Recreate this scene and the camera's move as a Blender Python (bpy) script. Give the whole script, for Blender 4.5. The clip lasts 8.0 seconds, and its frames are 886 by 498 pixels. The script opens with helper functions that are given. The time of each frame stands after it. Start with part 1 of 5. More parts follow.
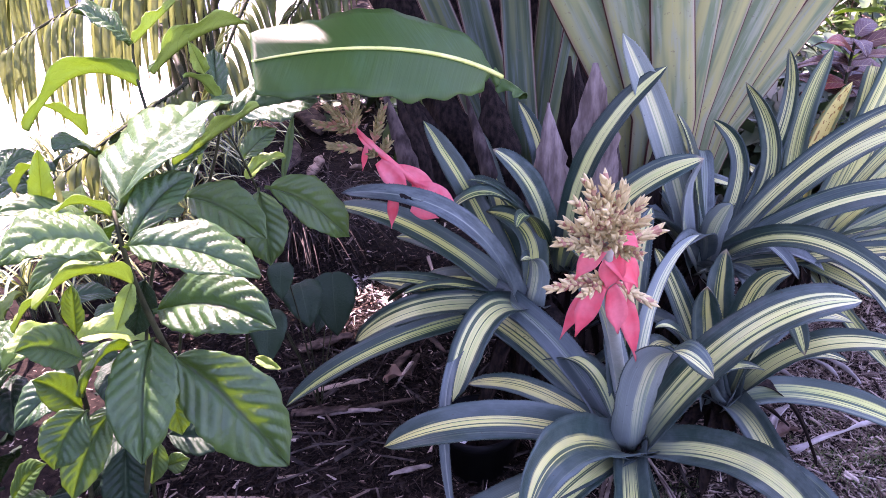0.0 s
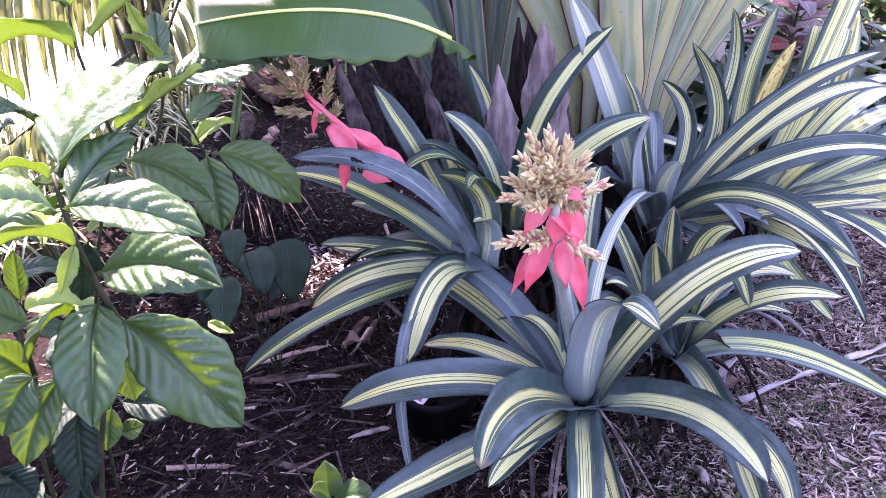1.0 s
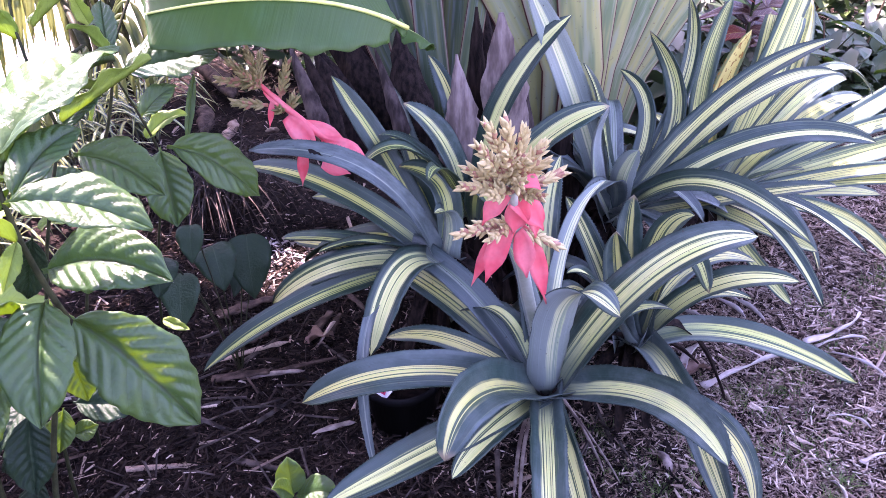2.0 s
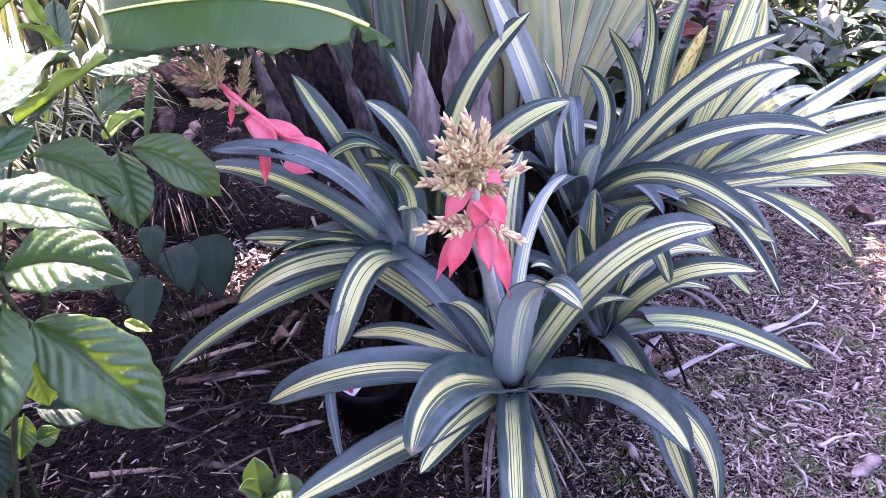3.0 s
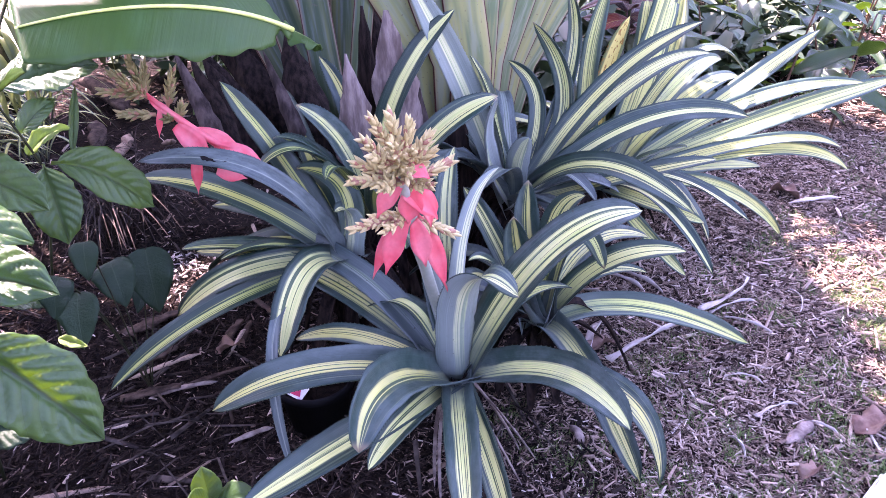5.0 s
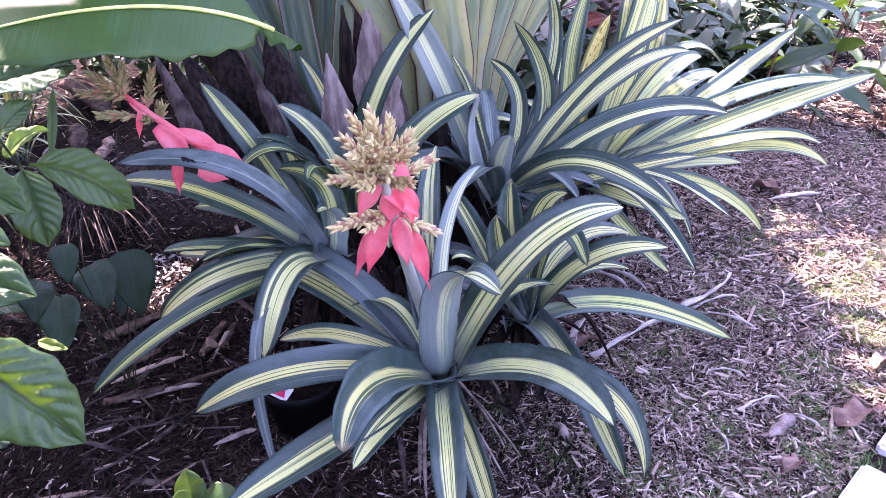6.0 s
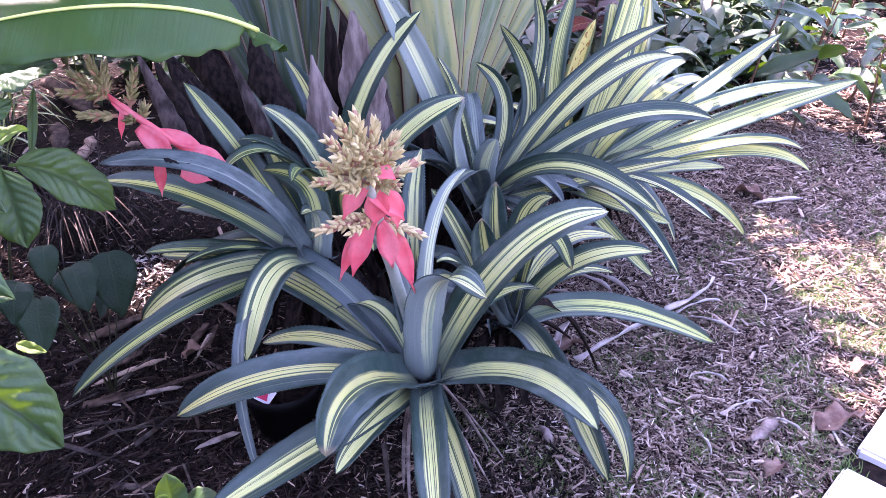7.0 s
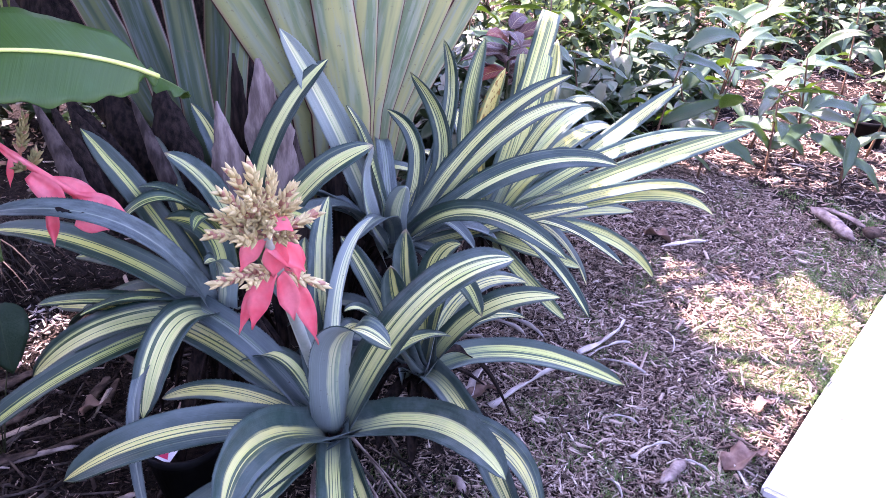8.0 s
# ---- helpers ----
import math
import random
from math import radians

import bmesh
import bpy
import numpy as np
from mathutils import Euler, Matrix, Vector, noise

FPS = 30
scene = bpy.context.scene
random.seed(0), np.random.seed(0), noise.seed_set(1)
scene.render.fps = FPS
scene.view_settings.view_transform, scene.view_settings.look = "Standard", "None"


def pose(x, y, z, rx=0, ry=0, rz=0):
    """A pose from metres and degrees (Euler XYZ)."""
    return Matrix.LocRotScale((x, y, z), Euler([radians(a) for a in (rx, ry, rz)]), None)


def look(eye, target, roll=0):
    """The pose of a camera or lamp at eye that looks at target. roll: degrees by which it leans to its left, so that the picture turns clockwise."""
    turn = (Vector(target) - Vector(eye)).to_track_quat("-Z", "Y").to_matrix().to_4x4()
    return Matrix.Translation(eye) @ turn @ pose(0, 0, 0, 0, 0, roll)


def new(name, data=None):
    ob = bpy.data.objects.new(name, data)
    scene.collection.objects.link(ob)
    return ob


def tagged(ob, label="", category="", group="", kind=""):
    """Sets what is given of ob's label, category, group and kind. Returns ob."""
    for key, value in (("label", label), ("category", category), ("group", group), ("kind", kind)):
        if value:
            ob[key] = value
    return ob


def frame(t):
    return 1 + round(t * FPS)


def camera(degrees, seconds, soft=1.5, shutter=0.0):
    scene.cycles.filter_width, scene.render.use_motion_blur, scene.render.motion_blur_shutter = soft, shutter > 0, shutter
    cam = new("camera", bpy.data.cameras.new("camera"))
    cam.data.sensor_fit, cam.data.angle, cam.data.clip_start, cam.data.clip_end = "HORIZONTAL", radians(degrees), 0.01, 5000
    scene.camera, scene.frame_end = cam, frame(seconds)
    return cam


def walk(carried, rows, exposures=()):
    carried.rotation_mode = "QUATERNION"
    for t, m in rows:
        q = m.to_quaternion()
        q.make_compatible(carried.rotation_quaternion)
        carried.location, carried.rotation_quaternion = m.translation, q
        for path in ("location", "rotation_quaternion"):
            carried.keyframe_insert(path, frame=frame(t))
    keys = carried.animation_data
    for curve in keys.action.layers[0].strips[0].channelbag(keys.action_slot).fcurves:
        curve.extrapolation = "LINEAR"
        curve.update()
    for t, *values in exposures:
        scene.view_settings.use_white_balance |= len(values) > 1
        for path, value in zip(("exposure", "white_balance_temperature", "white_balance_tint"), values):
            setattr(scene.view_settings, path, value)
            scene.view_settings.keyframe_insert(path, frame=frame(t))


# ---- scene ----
cam = camera(59.2, 8.0, 0.5)
PATH = [
    (0, (0.104, 0.088, 1.38), (0.043, 1.853, 0.442), -1.8),
    (0.5, (0.12, 0.076, 1.372), (0.088, 1.824, 0.401), -2.0),
    (1, (0.125, 0.068, 1.365), (0.157, 1.799, 0.363), -1.7),
    (1.5, (0.132, 0.074, 1.359), (0.19, 1.798, 0.346), -1.8),
    (2, (0.139, 0.075, 1.355), (0.253, 1.793, 0.337), -1.3),
    (3.5, (0.149, 0.058, 1.354), (0.381, 1.761, 0.333), -1.2),
    (4, (0.156, 0.051, 1.354), (0.43, 1.749, 0.333), -1.5),
    (4.5, (0.162, 0.045, 1.355), (0.463, 1.738, 0.333), -1.9),
    (6, (0.174, 0.035, 1.352), (0.531, 1.717, 0.33), -2.2),
    (6.5, (0.173, 0.038, 1.35), (0.542, 1.714, 0.323), -2.0),
    (7, (0.174, 0.041, 1.351), (0.571, 1.716, 0.333), -1.2),
    (7.5, (0.191, 0.045, 1.353), (0.665, 1.711, 0.352), 0.2),
    (8, (0.218, 0.047, 1.359), (0.808, 1.718, 0.432), 1.2),
]
walk(cam, [(t, look(eye, target, roll)) for t, eye, target, roll in PATH], [(0.0, 3.12, 6700, 67), (0.8, 3.43, 6640, 67), (4.5, 3.43, 6700, 64), (8.0, 3.31, 6550, 58)])
# ---------- world, sun, sky ----------
SUN_TO = Vector((-0.36, 0.62, 1.0)).normalized()
world = bpy.data.worlds.new("world")
scene.world = world
world.use_nodes = True
wn = world.node_tree.nodes
sky = wn.new("ShaderNodeTexSky")
sky.sky_type = "NISHITA"
sky.sun_disc = False
sky.sun_elevation = math.asin(SUN_TO.z)
sky.sun_rotation = math.atan2(SUN_TO.x, SUN_TO.y)
wn["Background"].inputs[1].default_value = 0.19
world.node_tree.links.new(sky.outputs[0], wn["Background"].inputs[0])
sun_data = bpy.data.lights.new("sun", "SUN")
sun_data.energy, sun_data.angle, sun_data.color = 4.2, radians(0.6), (1.0, 0.95, 0.87)
sun = new("sun", sun_data)
sun.matrix_world = look(SUN_TO * 20, (0, 0, 0))


# ---------- materials ----------
def node_mat(name):
    m = bpy.data.materials.new(name)
    m.use_nodes = True
    nt = m.node_tree
    return m, nt, nt.nodes, nt.links, nt.nodes["Principled BSDF"]


def mathn(nt, op, a, b=None, c=None):
    n = nt.nodes.new("ShaderNodeMath")
    n.operation = op
    for i, v in enumerate((a, b, c)):
        if v is None:
            continue
        if isinstance(v, (int, float)):
            n.inputs[i].default_value = v
        else:
            nt.links.new(v, n.inputs[i])
    return n.outputs[0]


def smooth(nt, v, a, b):
    n = nt.nodes.new("ShaderNodeMapRange")
    n.interpolation_type = "SMOOTHSTEP"
    n.inputs[1].default_value, n.inputs[2].default_value = a, b
    nt.links.new(v, n.inputs[0])
    return n.outputs[0]


def mixc(nt, f, a, b):
    n = nt.nodes.new("ShaderNodeMix")
    n.data_type = "RGBA"
    for i, v in ((0, f), (6, a), (7, b)):
        if isinstance(v, (int, float)):
            n.inputs[i].default_value = v
        elif isinstance(v, tuple):
            n.inputs[i].default_value = (*v, 1)
        else:
            nt.links.new(v, n.inputs[i])
    return n.outputs[2]


def noise_of(nt, vec, scale, detail=3, rough=0.55):
    n = nt.nodes.new("ShaderNodeTexNoise")
    n.inputs["Scale"].default_value, n.inputs["Detail"].default_value = scale, detail
    n.inputs["Roughness"].default_value = rough
    if vec is not None:
        nt.links.new(vec, n.inputs["Vector"])
    return n.outputs["Fac"]


def combine(nt, x, y, z=0.0):
    n = nt.nodes.new("ShaderNodeCombineXYZ")
    for i, v in enumerate((x, y, z)):
        if isinstance(v, (int, float)):
            n.inputs[i].default_value = v
        else:
            nt.links.new(v, n.inputs[i])
    return n.outputs[0]


def uv_of(nt):
    n = nt.nodes.new("ShaderNodeUVMap")
    s = nt.nodes.new("ShaderNodeSeparateXYZ")
    nt.links.new(n.outputs[0], s.inputs[0])
    return s.outputs[0], s.outputs[1]


def pos_of(nt):
    return nt.nodes.new("ShaderNodeNewGeometry").outputs["Position"]


def rand_of(nt):
    return nt.nodes.new("ShaderNodeObjectInfo").outputs["Random"]


def bump(nt, h, strength, dist, bsdf):
    n = nt.nodes.new("ShaderNodeBump")
    n.inputs["Strength"].default_value, n.inputs["Distance"].default_value = strength, dist
    nt.links.new(h, n.inputs["Height"])
    nt.links.new(n.outputs[0], bsdf.inputs["Normal"])


def thin(nt, bsdf, color, amount):
    """Leaf light: part of it passes through the blade."""
    t = nt.nodes.new("ShaderNodeBsdfTranslucent")
    mix = nt.nodes.new("ShaderNodeMixShader")
    mix.inputs[0].default_value = amount
    if isinstance(color, tuple):
        t.inputs[0].default_value = (*color, 1)
    else:
        nt.links.new(color, t.inputs[0])
    nt.links.new(bsdf.outputs[0], mix.inputs[1])
    nt.links.new(t.outputs[0], mix.inputs[2])
    nt.links.new(mix.outputs[0], nt.nodes["Material Output"].inputs[0])


def strap_mat(name, band, cream, edge, lines, wax_sheen):
    """Striped strap leaf: green margins with waxy bloom and painted sky sheen, a cream middle with fine green lines."""
    m, nt, N, K, b = node_mat(name)
    u, v = uv_of(nt)
    r = rand_of(nt)
    seed = mathn(nt, "MULTIPLY", r, 57.3)
    r2 = mathn(nt, "FRACT", mathn(nt, "MULTIPLY", r, 7.77))
    r3 = mathn(nt, "FRACT", mathn(nt, "MULTIPLY", r, 23.3))
    r4 = mathn(nt, "FRACT", mathn(nt, "MULTIPLY", r, 41.9))
    warp = noise_of(nt, combine(nt, mathn(nt, "MULTIPLY", r, 90), mathn(nt, "MULTIPLY", v, 2.0)), 2.0, 2)
    uu = mathn(nt, "ADD", u, mathn(nt, "MULTIPLY", mathn(nt, "SUBTRACT", warp, 0.5), 0.14))
    d = mathn(nt, "ABSOLUTE", mathn(nt, "SUBTRACT", uu, 0.5))
    # streaks that run the length of the blade, at three widths
    def along(scale, stretch, shift, detail=2, rough=0.6):
        return noise_of(nt, combine(nt, mathn(nt, "ADD", mathn(nt, "MULTIPLY", u, scale), seed), mathn(nt, "MULTIPLY", v, stretch), mathn(nt, "ADD", seed, shift)), 1.0, detail, rough)
    streak, fine, hair = along(13.0, 0.22, 0.0, 2, 0.7), along(44.0, 0.4, 3.0, 1), along(95.0, 0.8, 7.0, 2)
    wide = mathn(nt, "ADD", mathn(nt, "MULTIPLY", mathn(nt, "SUBTRACT", r, 0.5), 0.15), mathn(nt, "ADD", d, mathn(nt, "MULTIPLY", mathn(nt, "SUBTRACT", fine, 0.5), 0.08)))
    inside = mathn(nt, "SUBTRACT", 1.0, smooth(nt, wide, band - 0.035, band + 0.030))
    green = (edge[0] * 1.4 + 0.010, edge[1] * 1.4 + 0.022, edge[2] * 1.1)
    cr = mixc(nt, mathn(nt, "MULTIPLY", smooth(nt, fine, 0.46, 0.58), 0.62), cream, (cream[0] * 0.58, cream[1] * 0.80, cream[2] * 0.55))
    cr = mixc(nt, mathn(nt, "MULTIPLY", smooth(nt, r3, 0.45, 1.0), 0.45), cr, (cream[0] * 0.96, cream[1] * 0.82, cream[2] * 0.45))
    centre = mixc(nt, mathn(nt, "MULTIPLY", smooth(nt, streak, 0.540, 0.560), lines), cr, green)
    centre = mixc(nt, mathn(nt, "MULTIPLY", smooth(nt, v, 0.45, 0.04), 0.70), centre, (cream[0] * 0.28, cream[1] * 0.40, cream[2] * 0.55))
    tone = mixc(nt, mathn(nt, "MULTIPLY", r2, 0.6), edge, (edge[0] * 1.7 + 0.010, edge[1] * 1.4 + 0.024, edge[2] * 1.6 + 0.018))
    margin = mixc(nt, mathn(nt, "MULTIPLY", smooth(nt, streak, 0.40, 0.37), 0.30), tone, (cream[0] * 0.40, cream[1] * 0.52, cream[2] * 0.6))
    margin = mixc(nt, mathn(nt, "MULTIPLY", smooth(nt, hair, 0.46, 0.66), 0.36), margin, (edge[0] * 2.0 + 0.018, edge[1] * 1.8 + 0.034, edge[2] * 1.9 + 0.030))
    col = mixc(nt, inside, margin, centre)
    # waxy grey bloom plus painted sky sheen, in patches; thicker towards the base
    bloom_sheen = noise_of(nt, combine(nt, mathn(nt, "MULTIPLY", u, 1.8), mathn(nt, "MULTIPLY", v, 6.0), seed), 1.5, 5, 0.65)
    bl = mathn(nt, "MULTIPLY", smooth(nt, bloom_sheen, 0.36, 0.70), mathn(nt, "ADD", wax_sheen, mathn(nt, "MULTIPLY", mathn(nt, "POWER", r4, 2.0), wax_sheen * 3.5)))
    # one side of each blade painted paler, as if lit by the sky
    lit_flank = mixc(nt, smooth(nt, r2, 0.49, 0.51), u, mathn(nt, "SUBTRACT", 1.0, u))
    bl = mathn(nt, "ADD", bl, mathn(nt, "MULTIPLY", smooth(nt, lit_flank, 0.45, 0.95), mathn(nt, "MULTIPLY", r3, 0.22)))
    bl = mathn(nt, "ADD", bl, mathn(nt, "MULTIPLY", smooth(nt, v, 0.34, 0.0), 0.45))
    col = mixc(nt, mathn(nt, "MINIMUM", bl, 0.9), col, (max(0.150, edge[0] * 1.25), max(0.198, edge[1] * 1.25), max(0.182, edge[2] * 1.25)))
    dry = mathn(nt, "MULTIPLY", smooth(nt, mathn(nt, "ADD", v, mathn(nt, "MULTIPLY", mathn(nt, "SUBTRACT", r2, 1.0), 0.06)), 0.95, 0.99), 0.85)
    col = mixc(nt, dry, col, (0.30, 0.23, 0.14))
    scurf = noise_of(nt, combine(nt, mathn(nt, "MULTIPLY", u, 3.0), mathn(nt, "MULTIPLY", v, 14.0), seed), 2.0, 4)
    spots = noise_of(nt, combine(nt, mathn(nt, "MULTIPLY", u, 9.0), mathn(nt, "MULTIPLY", v, 64.0), seed), 1.0, 2)
    col = mixc(nt, mathn(nt, "MULTIPLY", smooth(nt, spots, 0.70, 0.76), 0.7), col, (0.045, 0.040, 0.030))
    K.new(col, b.inputs["Base Color"])
    K.new(mathn(nt, "ADD", 0.27, mathn(nt, "MULTIPLY", scurf, 0.30)), b.inputs["Roughness"])
    b.inputs["Specular IOR Level"].default_value = 0.40
    relief = mathn(nt, "ADD", mathn(nt, "MULTIPLY", hair, 0.5), mathn(nt, "ADD", fine, mathn(nt, "MULTIPLY", scurf, 0.4)))
    bump(nt, relief, 0.30, 0.002, b)
    thin(nt, b, col, 0.12)
    return m


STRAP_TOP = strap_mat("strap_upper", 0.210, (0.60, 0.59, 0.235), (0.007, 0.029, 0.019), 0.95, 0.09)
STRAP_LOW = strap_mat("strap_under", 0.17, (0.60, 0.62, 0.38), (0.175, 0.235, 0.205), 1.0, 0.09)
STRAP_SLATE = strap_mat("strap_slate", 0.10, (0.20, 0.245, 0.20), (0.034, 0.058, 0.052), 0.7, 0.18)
# shaded copy of the strap leaf: shade put into a duller green
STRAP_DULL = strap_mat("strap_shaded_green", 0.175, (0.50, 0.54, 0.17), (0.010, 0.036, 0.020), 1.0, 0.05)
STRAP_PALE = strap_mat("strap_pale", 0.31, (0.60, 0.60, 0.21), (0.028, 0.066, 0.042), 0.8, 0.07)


def yellow_mat():
    m, nt, N, K, b = node_mat("strap_yellowed")
    u, v = uv_of(nt)
    n = noise_of(nt, combine(nt, mathn(nt, "MULTIPLY", u, 6.0), mathn(nt, "MULTIPLY", v, 18.0)), 1.2, 4)
    d = mathn(nt, "ABSOLUTE", mathn(nt, "SUBTRACT", u, 0.5))
    col = mixc(nt, smooth(nt, d, 0.28, 0.36), (0.72, 0.60, 0.16), (0.16, 0.20, 0.06))
    col = mixc(nt, smooth(nt, n, 0.54, 0.62), col, (0.35, 0.17, 0.03))
    K.new(col, b.inputs["Base Color"])
    b.inputs["Roughness"].default_value = 0.5
    thin(nt, b, col, 0.2)
    return m


STRAP_YELLOW = yellow_mat()
BLUE = (STRAP_LOW, STRAP_LOW)
SLATE = (STRAP_SLATE, STRAP_LOW)
PALE, YELLOW, DULL = (STRAP_PALE, STRAP_LOW), (STRAP_YELLOW, STRAP_YELLOW), (STRAP_DULL, STRAP_DULL)


def broad_mat(name, col_a, col_b, rough, through_col, amount, vein=(0.014, 0.034, 0.009), vein_w=0.38, gloss=0.5):
    """Broad leaf with a midrib, side veins and slow patches of colour."""
    m, nt, N, K, b = node_mat(name)
    u, v = uv_of(nt)
    r = rand_of(nt)
    patch = noise_of(nt, pos_of(nt), 14.0, 3)
    f = mathn(nt, "ADD", mathn(nt, "MULTIPLY", patch, 0.7), mathn(nt, "MULTIPLY", r, 0.5))
    col = mixc(nt, smooth(nt, f, 0.25, 0.85), col_a, col_b)
    d = mathn(nt, "ABSOLUTE", mathn(nt, "SUBTRACT", u, 0.5))
    ribm = smooth(nt, d, 0.022, 0.006)
    ph = mathn(nt, "FRACT", mathn(nt, "SUBTRACT", mathn(nt, "ADD", 1.0, mathn(nt, "MULTIPLY", v, 8.5)), mathn(nt, "MULTIPLY", mathn(nt, "POWER", mathn(nt, "MULTIPLY", d, 2.0), 1.25), 2.1)))
    side = smooth(nt, mathn(nt, "ABSOLUTE", mathn(nt, "SUBTRACT", ph, 0.5)), 0.045, 0.01)
    vm = mathn(nt, "MAXIMUM", mathn(nt, "MULTIPLY", ribm, vein_w * 2.5), mathn(nt, "MULTIPLY", side, vein_w))
    vm = mathn(nt, "MINIMUM", vm, 1.0)
    # the default dark vein colour paints in shadow along the grooves
    col = mixc(nt, vm, col, vein)
    grain = noise_of(nt, pos_of(nt), 160.0, 3)
    col = mixc(nt, mathn(nt, "MULTIPLY", grain, 0.25), col, (col_a[0] * 0.5, col_a[1] * 0.5, col_a[2] * 0.5))
    K.new(col, b.inputs["Base Color"])
    K.new(mathn(nt, "ADD", rough - 0.06, mathn(nt, "MULTIPLY", patch, 0.16)), b.inputs["Roughness"])
    b.inputs["Specular IOR Level"].default_value = gloss
    quilt = noise_of(nt, combine(nt, mathn(nt, "MULTIPLY", u, 9.0), mathn(nt, "MULTIPLY", v, 16.0), mathn(nt, "MULTIPLY", r, 50.0)), 1.6, 4, 0.6)
    bump(nt, mathn(nt, "ADD", mathn(nt, "MULTIPLY", quilt, 2.0), mathn(nt, "ADD", mathn(nt, "MULTIPLY", grain, 0.25), mathn(nt, "MULTIPLY", vm, -0.7))), 0.45, 0.0028, b)
    thin(nt, b, through_col, amount)
    return m


LEAF_SHRUB = broad_mat("shrub_leaf", (0.034, 0.090, 0.030), (0.070, 0.145, 0.042), 0.30, (0.38, 0.54, 0.03), 0.36)
LEAF_GLOSS = broad_mat("glossy_leaf", (0.030, 0.080, 0.034), (0.062, 0.125, 0.046), 0.30, (0.27, 0.47, 0.03), 0.20, gloss=0.36)
LEAF_YOUNG = broad_mat("young_leaf", (0.16, 0.29, 0.05), (0.27, 0.39, 0.08), 0.40, (0.38, 0.52, 0.08), 0.38)
# the anthurium's own colour; on the shrub a dark copy for shade
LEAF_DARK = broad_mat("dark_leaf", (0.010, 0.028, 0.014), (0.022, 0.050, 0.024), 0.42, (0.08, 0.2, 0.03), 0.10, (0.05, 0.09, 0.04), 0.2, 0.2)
LEAF_GINGER = broad_mat("ginger_leaf", (0.024, 0.062, 0.030), (0.070, 0.125, 0.060), 0.28, (0.40, 0.60, 0.05), 0.30, (0.12, 0.2, 0.07), 0.12)


def banana_mat():
    m, nt, N, K, b = node_mat("banana_blade")
    u, v = uv_of(nt)
    d = mathn(nt, "ABSOLUTE", mathn(nt, "SUBTRACT", u, 0.5))
    rows = noise_of(nt, combine(nt, mathn(nt, "MULTIPLY", d, 1.2), mathn(nt, "MULTIPLY", mathn(nt, "ADD", v, mathn(nt, "MULTIPLY", d, -0.15)), 70.0)), 1.0, 3)
    big = noise_of(nt, combine(nt, mathn(nt, "MULTIPLY", u, 2.0), mathn(nt, "MULTIPLY", v, 9.0)), 1.0, 3)
    col = mixc(nt, rows, (0.022, 0.066, 0.012), (0.044, 0.108, 0.018))
    col = mixc(nt, mathn(nt, "MULTIPLY", smooth(nt, big, 0.45, 0.75), 0.5), col, (0.050, 0.135, 0.045))
    col = mixc(nt, smooth(nt, d, 0.022, 0.010), col, (0.52, 0.62, 0.20))
    K.new(col, b.inputs["Base Color"])
    b.inputs["Roughness"].default_value = 0.45
    b.inputs["Specular IOR Level"].default_value = 0.3
    bump(nt, rows, 0.35, 0.004, b)
    thin(nt, b, (0.20, 0.42, 0.03), 0.22)
    return m


BANANA = banana_mat()


def plain_mat(name, a, b_col, scale, rough, stretch=(1, 1, 1), bump_s=0.3, detail=4, passing=0.0, island=0.0, glow=None):
    m, nt, N, K, b = node_mat(name)
    mp = N.new("ShaderNodeMapping")
    mp.inputs["Scale"].default_value = stretch
    K.new(pos_of(nt), mp.inputs["Vector"])
    n = noise_of(nt, mp.outputs[0], scale, detail)
    fine = noise_of(nt, mp.outputs[0], scale * 7, 3)
    f = smooth(nt, n, 0.3, 0.7)
    if island:
        ri = N.new("ShaderNodeNewGeometry").outputs["Random Per Island"]
        f = mathn(nt, "ADD", mathn(nt, "MULTIPLY", f, 1 - island), mathn(nt, "MULTIPLY", mathn(nt, "POWER", ri, 1.5), island))
    col = mixc(nt, f, a, b_col)
    col = mixc(nt, mathn(nt, "MULTIPLY", fine, 0.4), col, (a[0] * 0.55, a[1] * 0.55, a[2] * 0.55))
    K.new(col, b.inputs["Base Color"])
    b.inputs["Roughness"].default_value = rough
    b.inputs["Specular IOR Level"].default_value = 0.45 if rough < 0.55 else 0.10
    bump(nt, fine, bump_s, 0.004, b)
    if passing:
        thin(nt, b, glow or col, passing)
    return m


PINK = plain_mat("bract_pink", (0.95, 0.12, 0.145), (0.96, 0.27, 0.28), 18, 0.38, (1, 1, 1), 0.15, 3, 0.28)
BUD = plain_mat("bud_cream", (0.56, 0.43, 0.19), (0.76, 0.63, 0.31), 60, 0.45, (1, 1, 1), 0.2, 2, 0.15)
BUD_ROSE = plain_mat("bud_rose", (0.43, 0.17, 0.11), (0.58, 0.32, 0.19), 60, 0.45, (1, 1, 1), 0.2, 2, 0.12)
BUD_GREEN = plain_mat("bud_green", (0.23, 0.21, 0.075), (0.42, 0.33, 0.14), 60, 0.5, (1, 1, 1), 0.2, 2, 0.15)
SOIL = plain_mat("soil", (0.006, 0.004, 0.0034), (0.030, 0.020, 0.015), 60, 0.95, (1, 1, 1), 0.9, 5)


